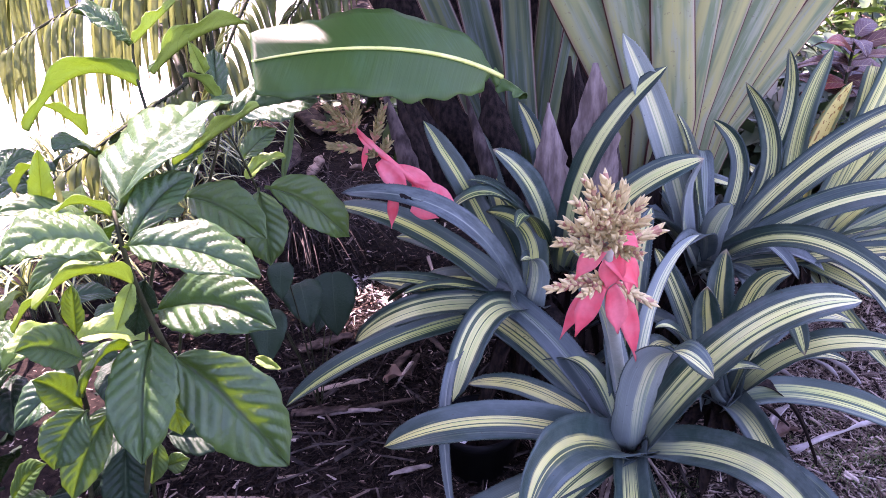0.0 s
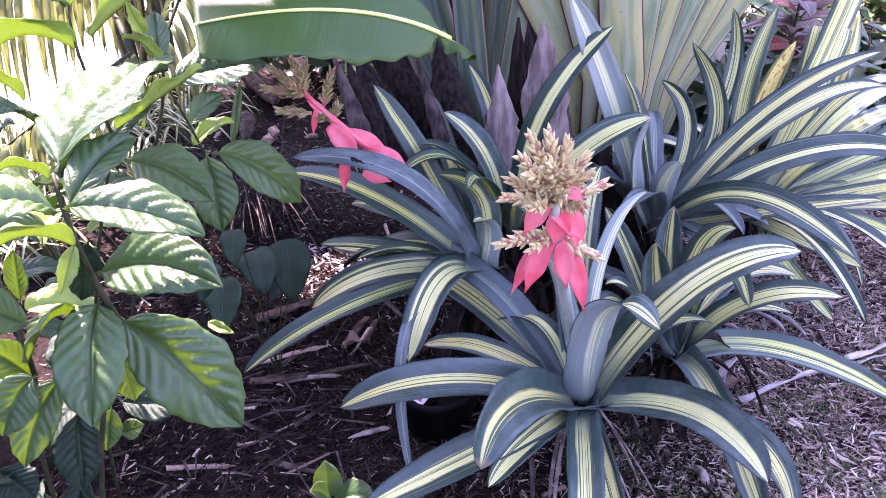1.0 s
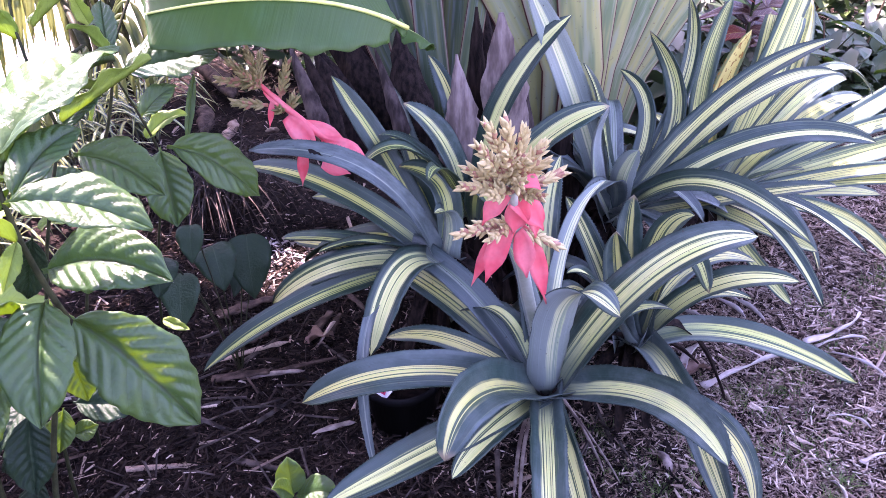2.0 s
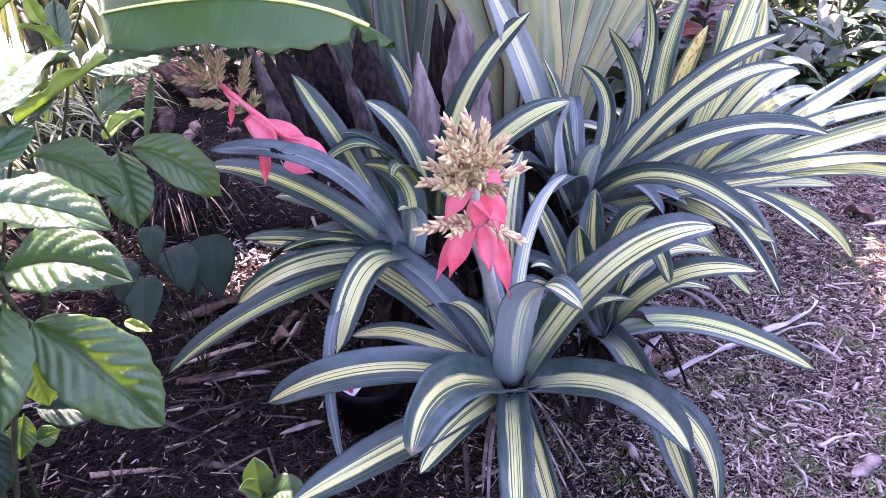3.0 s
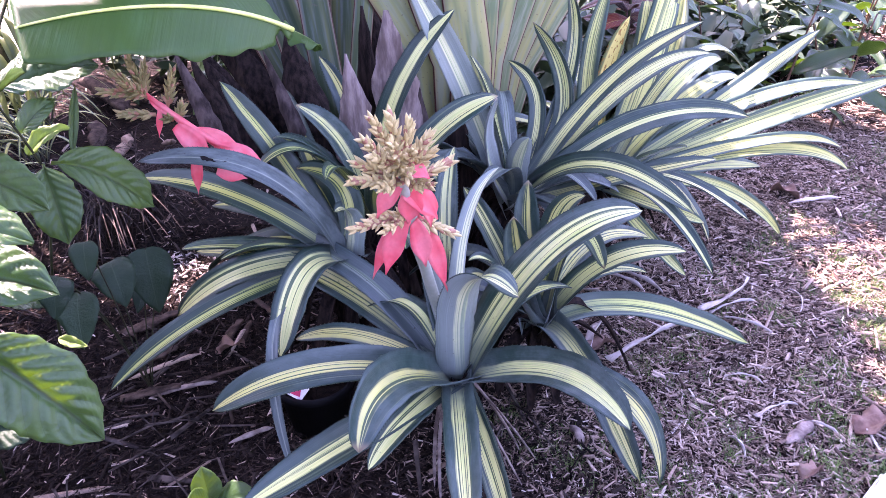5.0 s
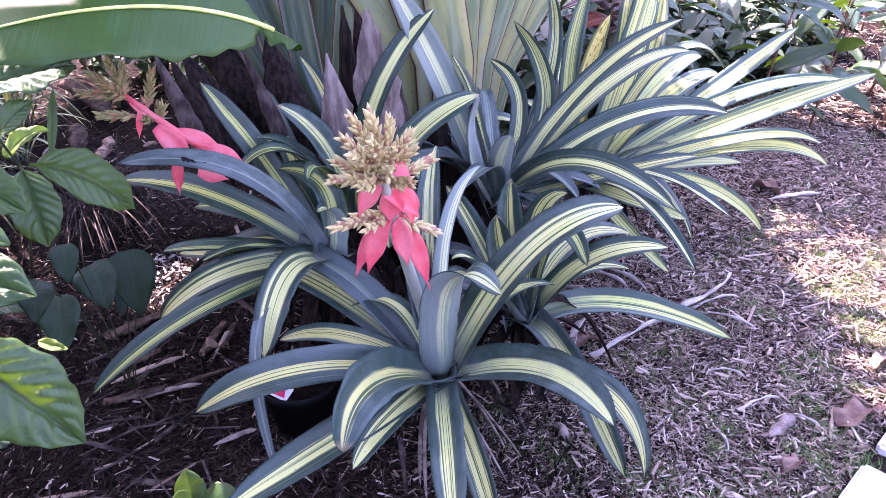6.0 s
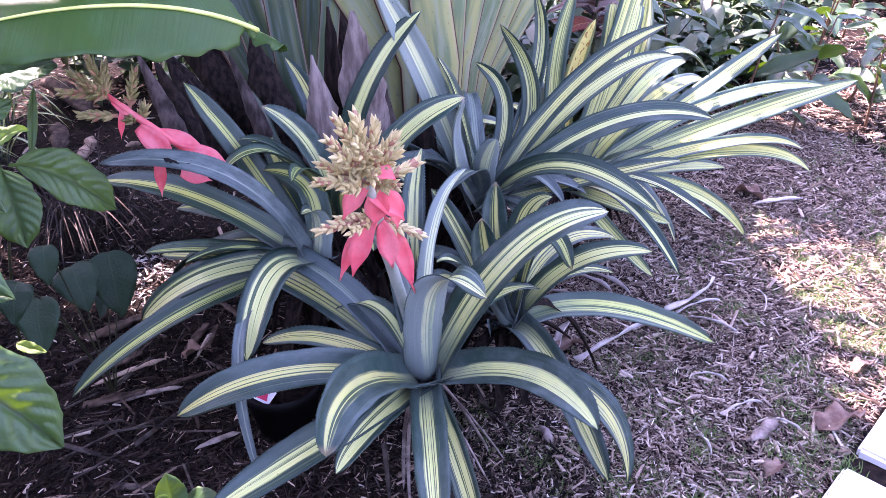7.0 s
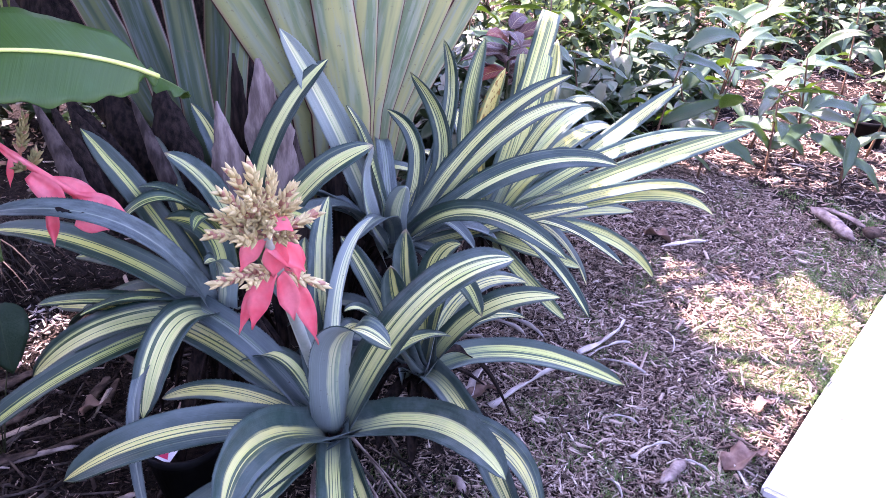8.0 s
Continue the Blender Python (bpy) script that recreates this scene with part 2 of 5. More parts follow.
def chip_mat():
    m, nt, N, K, b = node_mat("wood_chip")
    ri = N.new("ShaderNodeNewGeometry").outputs["Random Per Island"]
    ramp = N.new("ShaderNodeValToRGB")
    ramp.color_ramp.interpolation = "LINEAR"
    stops = ((0.0, (0.018, 0.012, 0.009)), (0.22, (0.135, 0.092, 0.068)), (0.55, (0.39, 0.285, 0.215)), (0.86, (0.53, 0.418, 0.328)), (0.96, (0.65, 0.54, 0.44)), (1.0, (0.76, 0.67, 0.57)))
    el = ramp.color_ramp.elements
    while len(el) < len(stops):
        el.new(0.5)
    for e, (p, col) in zip(el, stops):
        e.position, e.color = p, (*col, 1)
    K.new(ri, ramp.inputs[0])
    n = noise_of(nt, pos_of(nt), 220.0, 3)
    col = mixc(nt, mathn(nt, "MULTIPLY", smooth(nt, n, 0.35, 0.7), 0.45), ramp.outputs[0], (0.045, 0.030, 0.025))
    K.new(col, b.inputs["Base Color"])
    b.inputs["Roughness"].default_value = 0.8
    b.inputs["Specular IOR Level"].default_value = 0.12
    bump(nt, n, 0.5, 0.003, b)
    return m


CHIP = chip_mat()
# one bark in two copies: near-black for shaded ground, brown for sunny
CRUMB_SHADE = plain_mat("bark_crumb_shade", (0.005, 0.0038, 0.003), (0.076, 0.054, 0.042), 90, 0.9, (1, 1, 1), 0.6, 3, 0.0, 0.8)
CRUMB_LIT = plain_mat("bark_crumb_lit", (0.032, 0.022, 0.017), (0.42, 0.308, 0.24), 90, 0.9, (1, 1, 1), 0.6, 3, 0.0, 0.8)
ROT = plain_mat("rotted_leaf", (0.005, 0.004, 0.004), (0.016, 0.012, 0.012), 60, 0.7)
BARK_TAN = plain_mat("tan_wood", (0.16, 0.105, 0.075), (0.40, 0.295, 0.225), 30, 0.85, (1, 1, 1), 0.6)
BARK_BROWN = plain_mat("brown_bark", (0.026, 0.018, 0.014), (0.125, 0.088, 0.067), 28, 0.85, (1, 1, 1), 0.8, 5)
BARK = plain_mat("weathered_wood", (0.14, 0.10, 0.085), (0.42, 0.34, 0.29), 30, 0.85, (1, 1, 1), 0.7)
DRY = plain_mat("dry_leaf", (0.15, 0.085, 0.065), (0.34, 0.23, 0.175), 25, 0.7, (1, 1, 1), 0.4, 4, 0.15)
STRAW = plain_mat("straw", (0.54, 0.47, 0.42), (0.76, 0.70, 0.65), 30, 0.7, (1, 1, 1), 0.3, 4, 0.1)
HUSK = plain_mat("husk", (0.105, 0.077, 0.068), (0.31, 0.245, 0.22), 22, 0.8, (2.2, 2.2, 0.5), 0.5, 3)
HUSK_MID = plain_mat("husk_brown", (0.028, 0.020, 0.017), (0.125, 0.094, 0.082), 20, 0.75, (3, 3, 0.5), 0.5, 5)
# near-black: dark husks, and blades that stand for shaded gaps
HUSK_SHADE = plain_mat("husk_shade", (0.005, 0.0035, 0.003), (0.040, 0.026, 0.020), 26, 0.8, (3, 3, 0.5), 0.6)
STEM = plain_mat("shrub_stem", (0.022, 0.028, 0.013), (0.058, 0.062, 0.028), 40, 0.6)
CANE = plain_mat("ginger_cane", (0.10, 0.045, 0.03), (0.20, 0.12, 0.06), 30, 0.5)
PLASTIC = plain_mat("black_plastic", (0.004, 0.004, 0.0045), (0.008, 0.008, 0.009), 20, 0.6, (1, 1, 1), 0.05)
STONE = plain_mat("pale_paver", (0.66, 0.63, 0.57), (0.80, 0.77, 0.71), 8, 0.85, (1, 1, 1), 0.4, 6)
GRASS = plain_mat("grass_blade", (0.065, 0.15, 0.035), (0.20, 0.31, 0.08), 20, 0.5, (1, 1, 1), 0.1, 2, 0.3, 0.6)
PALM_LEAF = plain_mat("palm_leaflet", (0.06, 0.10, 0.03), (0.15, 0.20, 0.06), 12, 0.35, (1, 1, 1), 0.15, 3, 0.5, 0.5, (0.52, 0.57, 0.30))
HEDGE = plain_mat("hedge_leaf", (0.020, 0.045, 0.015), (0.05, 0.10, 0.03), 3, 0.5, (1, 1, 1), 0.1, 3, 0, 0.5)
DRYGRASS = plain_mat("dry_grass", (0.026, 0.021, 0.018), (0.12, 0.097, 0.083), 30, 0.8, (1, 1, 1), 0.2, 3, 0.1)
MIDRIB = plain_mat("pale_midrib", (0.52, 0.62, 0.14), (0.66, 0.72, 0.24), 30, 0.45, (1, 1, 1), 0.1)
FOLIAGE = plain_mat("bush_leaf", (0.05, 0.10, 0.025), (0.14, 0.22, 0.05), 8, 0.35, (1, 1, 1), 0.1, 3, 0.3, 0.6)
STALK = plain_mat("flower_stalk", (0.30, 0.36, 0.28), (0.42, 0.44, 0.36), 30, 0.5, (1, 1, 1), 0.1)
LABEL_RED = plain_mat("label_red", (0.62, 0.03, 0.09), (0.70, 0.06, 0.12), 40, 0.35, (1, 1, 1), 0.0)
LABEL_WHITE = plain_mat("label_white", (0.72, 0.68, 0.68), (0.80, 0.78, 0.78), 40, 0.35, (1, 1, 1), 0.0)


def petiole_mat(name, a, b_col, c_col):
    m, nt, N, K, b = node_mat(name)
    u, v = uv_of(nt)
    r = rand_of(nt)
    seed = mathn(nt, "MULTIPLY", r, 31.0)
    wide = noise_of(nt, combine(nt, mathn(nt, "MULTIPLY", u, 2.6), mathn(nt, "MULTIPLY", v, 3.5), seed), 1.2, 2)
    patch = noise_of(nt, combine(nt, mathn(nt, "MULTIPLY", u, 5.0), mathn(nt, "MULTIPLY", v, 7.0), mathn(nt, "ADD", seed, 4.0)), 1.2, 4)
    fine = noise_of(nt, combine(nt, mathn(nt, "MULTIPLY", u, 40.0), mathn(nt, "MULTIPLY", v, 4.0), seed), 1.5, 3)
    col = mixc(nt, smooth(nt, wide, 0.36, 0.62), a, b_col)
    col = mixc(nt, mathn(nt, "MULTIPLY", smooth(nt, patch, 0.48, 0.66), 0.75), col, c_col)
    col = mixc(nt, mathn(nt, "MULTIPLY", fine, 0.14), col, (a[0] * 0.5, a[1] * 0.5, a[2] * 0.5))
    speck = noise_of(nt, pos_of(nt), 90.0, 2)
    col = mixc(nt, mathn(nt, "MULTIPLY", smooth(nt, speck, 0.66, 0.72), 0.4), col, (0.10, 0.07, 0.05))
    d = mathn(nt, "ABSOLUTE", mathn(nt, "SUBTRACT", u, 0.5))
    col = mixc(nt, mathn(nt, "MULTIPLY", smooth(nt, d, 0.40, 0.47), 0.45), col, (0.30, 0.20, 0.17))
    col = mixc(nt, smooth(nt, d, 0.468, 0.480), col, (0.06, 0.018, 0.014))
    K.new(col, b.inputs["Base Color"])
    b.inputs["Roughness"].default_value = 0.5
    b.inputs["Specular IOR Level"].default_value = 0.15
    bump(nt, fine, 0.06, 0.002, b)
    return m


PETIOLE = petiole_mat("palm_petiole", (0.115, 0.170, 0.088), (0.28, 0.285, 0.115), (0.22, 0.26, 0.18))
PETIOLE_DARK = petiole_mat("palm_petiole_green", (0.035, 0.065, 0.032), (0.10, 0.125, 0.050), (0.10, 0.135, 0.115))


# ---------- mesh helpers ----------
def mesh_ob(name, verts, faces, mats, parent=None, label="", uvs=None, slots=None, shade=True):
    me = bpy.data.meshes.new(name)
    me.from_pydata([tuple(v) for v in verts], [], faces)
    for m in mats:
        me.materials.append(m)
    if uvs is not None:
        layer = me.uv_layers.new(name="UVMap")
        idx = np.empty(len(me.loops), dtype=np.int32)
        me.loops.foreach_get("vertex_index", idx)
        layer.data.foreach_set("uv", np.asarray(uvs, dtype=np.float32)[idx].ravel())
    if slots is not None:
        me.polygons.foreach_set("material_index", np.asarray(slots, dtype=np.int32))
    if shade:
        me.polygons.foreach_set("use_smooth", np.ones(len(me.polygons), dtype=bool))
    me.update()
    ob = new(name, me)
    if parent is not None:
        ob.parent = parent
        if parent.type == "EMPTY":
            ob.matrix_parent_inverse = Matrix.Translation(parent.location).inverted()
    if label:
        ob["label"] = label
    return ob


def thing(name, loc, label, category, group="", kind=""):
    e = new(name)
    e.empty_display_size = 0.05
    e.location = loc
    return tagged(e, label, category, group, kind)


def unit(v):
    return v / (np.linalg.norm(v) + 1e-12)


def bez(a, m, b, n):
    """Curve from a to b that passes m halfway."""
    a, m, b = np.array(a, float), np.array(m, float), np.array(b, float)
    c = 2 * m - (a + b) / 2
    k = np.linspace(0, 1, n)[:, None]
    return (1 - k) ** 2 * a + 2 * k * (1 - k) * c + k * k * b


def blade(name, curve, side, width, shape, nx, cup, thick, mats, parent, label="", wave=0.0, vein=0.0, seed=0, roll=0.0, twist=0.0, spines=0, fold=0.0, edge_noise=0.0, clasp=0.0):
    """A leaf along curve: upper and under face, a rim, cupped across; optional raised veins and spiny margins."""
    n = len(curve)
    rnd = random.Random(seed)
    T = np.gradient(curve, axis=0)
    T = T / np.linalg.norm(T, axis=1)[:, None]
    xs = np.linspace(-1, 1, nx)
    verts, uvs = [], []
    ph = rnd.uniform(0, 6.3)
    side = unit(np.array(side, float))
    lens = np.concatenate([[0], np.cumsum(np.linalg.norm(np.diff(curve, axis=0), axis=1))])
    total = lens[-1]
    rows = []
    for i in range(n):
        v = lens[i] / total
        t = T[i]
        s = unit(side - t * side.dot(t))
        nn = np.cross(s, t)
        a = math.radians(roll + twist * v)
        s, nn = s * math.cos(a) + nn * math.sin(a), nn * math.cos(a) - s * math.sin(a)
        w = width * shape(v) / 2
        row = []
        for x in xs:
            off = (cup + clasp * max(0.0, 1 - v / 0.35) ** 2) * x * x * w + fold * abs(x) * w
            if wave:
                off += wave * width * abs(x) ** 2 * math.sin(v * 15 + ph + (1.7 if x > 0 else 0))
            if vein:
                q = (v * 8.5 - abs(x) ** 1.25 * 2.1 + 0.5) * math.pi
                off += vein * width * abs(math.sin(q)) ** 0.8 * min(1, abs(x) * 2.5) * (1 - 0.6 * abs(x) ** 3) * min(1, shape(v) * 1.5)
                off -= vein * 1.2 * width * max(0, 1 - abs(x) * 6)
            ww = w
            if edge_noise and abs(x) == 1:
                ww = w * (1 + edge_noise * noise.noise(Vector((v * 14, x * 3 + ph, seed * 0.37))))
            row.append(curve[i] + s * x * ww + nn * off)
        rows.append((row, nn, s))
        for x in xs:
            uvs.append((0.5 + 0.5 * x, v))
    for row, nn, s in rows:
        verts.extend(row)
    base = len(verts)
    for row, nn, s in rows:
        verts.extend([p - nn * thick for p in row])
    uvs = uvs + uvs
    faces, slots = [], []
    for i in range(n - 1):
        for j in range(nx - 1):
            a = i * nx + j
            faces.append((a, a + 1, a + nx + 1, a + nx))
            slots.append(0)
            faces.append((base + a, base + a + nx, base + a + nx + 1, base + a + 1))
            slots.append(1)
        for j in (0, nx - 1):
            a = i * nx + j
            q = (a, a + nx, base + a + nx, base + a)
            faces.append(q if j == 0 else q[::-1])
            slots.append(0)
    for i in (0, n - 1):
        for j in range(nx - 1):
            a = i * nx + j
            q = (a, base + a, base + a + 1, a + 1)
            faces.append(q if i == 0 else q[::-1])
            slots.append(0)
    if spines:
        for k in range(spines):
            f = 0.12 + 0.84 * (k + 0.5) / spines
            i = min(n - 2, int(f * (n - 1)))
            g = f * (n - 1) - i
            for j, sg in ((0, -1), (nx - 1, 1)):
                p = rows[i][0][j] * (1 - g) + rows[i + 1][0][j] * g
                s, t = rows[i][2] * sg, T[i]
                b = len(verts)
                verts.extend([p - t * 0.0016 - s * 0.0006, p + t * 0.0016 - s * 0.0006, p + s * 0.0020 + t * 0.0022, p - rows[i][1] * 0.001 - s * 0.0006])
                uvs.extend([(0.02, f)] * 4)
                for q in ((b, b + 1, b + 2), (b + 1, b + 3, b + 2), (b + 3, b, b + 2)):
                    faces.append(q)
                    slots.append(0)
    return mesh_ob(name, verts, faces, mats, parent, label, uvs, slots)


def tube(name, curve, radii, sides, mats, parent=None, label="", flat=1.0, seed=0, rough=0.0):
    curve = np.array(curve, float)
    n = len(curve)
    T = np.gradient(curve, axis=0)
    T = T / np.linalg.norm(T, axis=1)[:, None]
    up = np.array((0.31, 0.17, 0.93)) if abs(T[0][2]) < 0.9 else np.array((1.0, 0.1, 0.0))
    verts, uvs, faces = [], [], []
    for i in range(n):
        s = unit(np.cross(up, T[i]))
        w = np.cross(T[i], s)
        for j in range(sides):
            a = 2 * math.pi * j / sides
            r = radii[i] * (1 + rough * noise.noise(Vector((i * 0.7, j * 1.3, seed * 1.9))))
            verts.append(curve[i] + s * math.cos(a) * r + w * math.sin(a) * r * flat)
            uvs.append((j / sides, i / (n - 1)))
    for i in range(n - 1):
        for j in range(sides):
            k = (j + 1) % sides
            faces.append((i * sides + j, i * sides + k, (i + 1) * sides + k, (i + 1) * sides + j))
    faces.append(tuple(range(sides))[::-1])
    faces.append(tuple((n - 1) * sides + j for j in range(sides)))
    return mesh_ob(name, verts, faces, mats, parent, label, uvs)


def strap_shape(v):
    a = 1.30 - 0.30 * min(1, v / 0.14)
    if v > 0.70:
        q = (v - 0.70) / 0.30
        a *= max(0.0, 1 - q ** 2.5) ** 0.72 * 0.97 + 0.03 * (1 - 0.6 * q)
    return a * (0.90 + 0.14 * math.sin(min(1, v * 1.2) * math.pi))


def lance_shape(v):
    return max(0.03, (math.sin(math.pi * min(1.0, v ** 0.8)) ** 0.75) * (1.0 - 0.15 * v))


def broad_shape(v):
    if v < 0.05:
        return 0.06
    q = (v - 0.05) / 0.95
    tip = 1.0 if q < 0.86 else 1 - 0.45 * ((q - 0.86) / 0.14) ** 0.8
    return max(0.02, math.sin(math.pi * q ** 0.95) ** 0.66 * (1.06 - 0.10 * q) * tip)


def heart_shape(v):
    return max(0.03, math.sin(math.pi * min(1.0, v ** 0.55)) ** 0.8) if v > 0.01 else 0.3


def bract_shape(v):
    return max(0.05, (0.45 + 0.55 * math.sin(math.pi * min(1, v * 1.1))) * (1 - max(0, (v - 0.55) / 0.45) ** 1.6))


count = [0]


def strap(plant, heading, reach, rise, along, arch, sway, width, roll=0, mats=None, label="", rot=None):
    """A strap leaf of a rosette: heading in degrees, reach and rise of its tip from the crown, and how its middle arches and sways."""
    count[0] += 1
    c = np.array(plant.location)
    c[2] = plant["crown"]
    h = radians(heading)
    u, s = np.array((math.cos(h), math.sin(h), 0)), np.array((math.sin(h), -math.cos(h), 0))
    tip = c + reach * u + np.array((0, 0, rise))
    b = c + 0.02 * u
    mid = b + along * (tip - b) + arch * np.array((0, 0, 1)) + sway * s
    curve = bez(b, mid, tip, 28)
    rnd = random.Random(count[0])
    use = mats or (STRAP_TOP, STRAP_LOW)
    length = float(np.linalg.norm(np.diff(curve, axis=0), axis=1).sum())
    cup, twist = 0.38 + rnd.uniform(-0.10, 0.16), rnd.uniform(-14, 14)
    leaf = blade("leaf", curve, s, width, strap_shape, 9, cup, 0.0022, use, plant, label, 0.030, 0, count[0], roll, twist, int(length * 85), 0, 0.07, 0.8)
    if rot:
        # a rotted black patch that lies on the blade between two stations
        k = [int(round(f * 27)) for f in rot]
        seg = curve[k[0]:k[1] + 1]
        seg = bez(seg[0], seg[len(seg) // 2], seg[-1], 12) + s * width * 0.10 + np.array((0, -0.001, 0.0030))
        blade("rot_patch", seg, s, width * 0.60, lambda v: (0.75 + 0.16 * math.sin(v * 37)) * min(1, 0.3 + 4 * v, 0.3 + 5 * (1 - v)), 7, cup * 0.3, 0.0006, (ROT, ROT), leaf, "black rotted patch", 0, 0, 3, roll + twist * sum(rot) / 2, 0, 0, 0, 0.12)
    return leaf


def crown(name, x, y, z, label, group="striped bromeliads"):
    e = thing(name, (x, y, 0.0), label, "bromeliad", group)
    e["crown"] = z
    c = bez((x, y, -0.02), (x, y, z * 0.5), (x, y, z + 0.03), 6)
    tube("stock", c, [0.030, 0.028, 0.027, 0.030, 0.032, 0.02], 10, (HUSK_SHADE,), e, "stubby dark stock", 1.0, 3, 0.3)
    return e


def filler(plant, n, seed, rmin, rmax, zlo, zhi, width, mats=None, spread=(0, 360)):
    """Older and hidden leaves that fill a rosette."""
    rnd = random.Random(seed)
    for i in range(n):
        h = spread[0] + (spread[1] - spread[0]) * (i + rnd.random()) / n
        reach = rnd.uniform(rmin, rmax)
        strap(plant, h, reach, rnd.uniform(zlo, zhi), rnd.uniform(0.42, 0.55), rnd.uniform(0.02, 0.14), rnd.uniform(-0.03, 0.03), width * rnd.uniform(0.75, 1.1), rnd.uniform(-12, 12), mats)


# ---------- ground ----------
def ground_z(x, y):
    return 0.012 * noise.noise(Vector((x * 3.1, y * 3.1, 0.0))) + 0.010 * noise.noise(Vector((x * 13, y * 13, 4.0)))


def build_ground():
    k = np.linspace(-1, 1, 221)
    gx = 0.7 + 3.2 * k + 240 * np.sign(k) * np.abs(k) ** 15
    gy = 3.0 + 3.6 * k + 240 * np.sign(k) * np.abs(k) ** 15
    n = len(k)
    verts = [(x, y, ground_z(x, y) if abs(x) < 9 and abs(y) < 12 else 0.0) for y in gy for x in gx]
    faces = [(j * n + i, j * n + i + 1, (j + 1) * n + i + 1, (j + 1) * n + i) for j in range(n - 1) for i in range(n - 1)]
    ob = mesh_ob("ground", verts, faces, (SOIL,))
    return tagged(ob, "dark garden soil under brown wood-chip mulch", "ground", kind="structure")


ground = build_ground()


# edge of the paved path
S1, S2 = np.array((1.395, 1.092)), np.array((2.237, 1.608))
along_e = unit(np.append(S2 - S1, 0))[:2]
out_e = np.array((along_e[1], -along_e[0]))


def chips(name, n, xr, yr, size, spread, seed, label, lift, slim=(0.09, 0.34), thin_left=0.0, mat=CHIP):
    """Splintered wood chips of mixed length, strewn flat or tilted."""
    rnd = np.random.RandomState(seed)
    x, y = rnd.uniform(*xr, n), rnd.uniform(*yr, n)
    q = np.stack((x, y), 1) - S1
    qa, qo = q @ along_e, q @ out_e
    keep = ~((qo > -0.01) & (qo < 0.62) & (qa > -0.7) & (qa < 1.9)) | (rnd.rand(n) < 0.006)
    # fewer chips to the left, so darker ground stands in for shade
    if thin_left:
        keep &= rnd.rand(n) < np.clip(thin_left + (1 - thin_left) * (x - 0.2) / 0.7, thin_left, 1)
    x, y = x[keep], y[keep]
    n = len(x)
    l = np.clip(size * np.exp(rnd.normal(0, spread, n)), size * 0.3, size * 3.4)
    w = np.clip(l * rnd.uniform(*slim, n), 0.0014, 0.010 * size / 0.016)
    h = w * rnd.uniform(0.12, 0.4, n)
    a, tilt, r = rnd.uniform(0, 6.283, n), rnd.normal(0, 0.26, n), rnd.normal(0, 0.5, n)
    d = np.stack((np.cos(a) * np.cos(tilt), np.sin(a) * np.cos(tilt), np.sin(tilt)), 1)
    s = np.stack((-np.sin(a) * np.cos(r), np.cos(a) * np.cos(r), np.sin(r)), 1)
    up = np.cross(d, s)
    z = np.array([ground_z(p, k) for p, k in zip(x, y)])
    c = np.stack((x, y, z + lift * rnd.rand(n) + np.abs(np.sin(tilt)) * l * 0.35), 1)
    vs = []
    for sx in (-0.5, 0.5):
        e = rnd.uniform(0.05, 0.85, n)
        sh = rnd.uniform(-0.5, 0.5, n)
        for sy, sz in ((-0.5, -0.5), (0.5, -0.5), (0.5, 0.5), (-0.5, 0.5)):
            jx = sx + sh * sy * w / l * 1.5
            vs.append(c + d * (l * jx)[:, None] + s * (w * sy * e)[:, None] + up * (h * sz)[:, None])
    verts = np.stack(vs, 1).reshape(-1, 3)
    quad = np.array(((1, 5, 6, 2), (2, 6, 7, 3), (3, 7, 4, 0)))
    faces = (np.arange(n)[:, None, None] * 8 + quad[None]).reshape(-1, 4)
    me = bpy.data.meshes.new(name)
    me.vertices.add(len(verts))
    me.vertices.foreach_set("co", verts.astype(np.float32).ravel())
    me.loops.add(len(faces) * 4)
    me.loops.foreach_set("vertex_index", faces.astype(np.int32).ravel())
    me.polygons.add(len(faces))
    me.polygons.foreach_set("loop_start", np.arange(0, len(faces) * 4, 4, dtype=np.int32))
    me.update(calc_edges=True)
    me.materials.append(mat)
    return tagged(new(name, me), label, "mulch", kind="stuff")


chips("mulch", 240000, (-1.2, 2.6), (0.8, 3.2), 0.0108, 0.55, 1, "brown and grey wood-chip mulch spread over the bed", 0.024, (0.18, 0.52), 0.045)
# dark crumbs and chips carry the inner bed's shade in their colour
chips("mulch", 60000, (-0.9, 0.9), (0.85, 2.4), 0.0065, 0.45, 8, "fine bark crumbs darkened for shade between the chips", 0.016, (0.2, 0.6), 0.0, CRUMB_SHADE)
chips("mulch", 120000, (-0.2, 2.6), (0.85, 2.8), 0.0070, 0.45, 18, "fine bark crumbs coloured lighter for the sunny mulch", 0.020, (0.25, 0.65), 0.05, CRUMB_LIT)
chips("mulch", 34000, (-0.9, 0.75), (0.85, 2.6), 0.017, 0.5, 14, "bark chips coloured near-black for shade in the inner bed", 0.022, (0.12, 0.4), 0.0, CRUMB_SHADE)
chips("mulch", 7000, (-0.9, 2.5), (0.8, 3.0), 0.021, 0.5, 6, "broad brown bark flakes among the chips", 0.032, (0.28, 0.62), 0.05)
chips("mulch", 16000, (2.55, 4.4), (1.0, 3.2), 0.022, 0.55, 3, "brown wood-chip mulch beside the path", 0.016)
chips("mulch", 60000, (-3.5, 5.5), (2.9, 7.5), 0.026, 0.5, 2, "brown wood-chip mulch under the far plants", 0.02, (0.09, 0.34), 0.24)


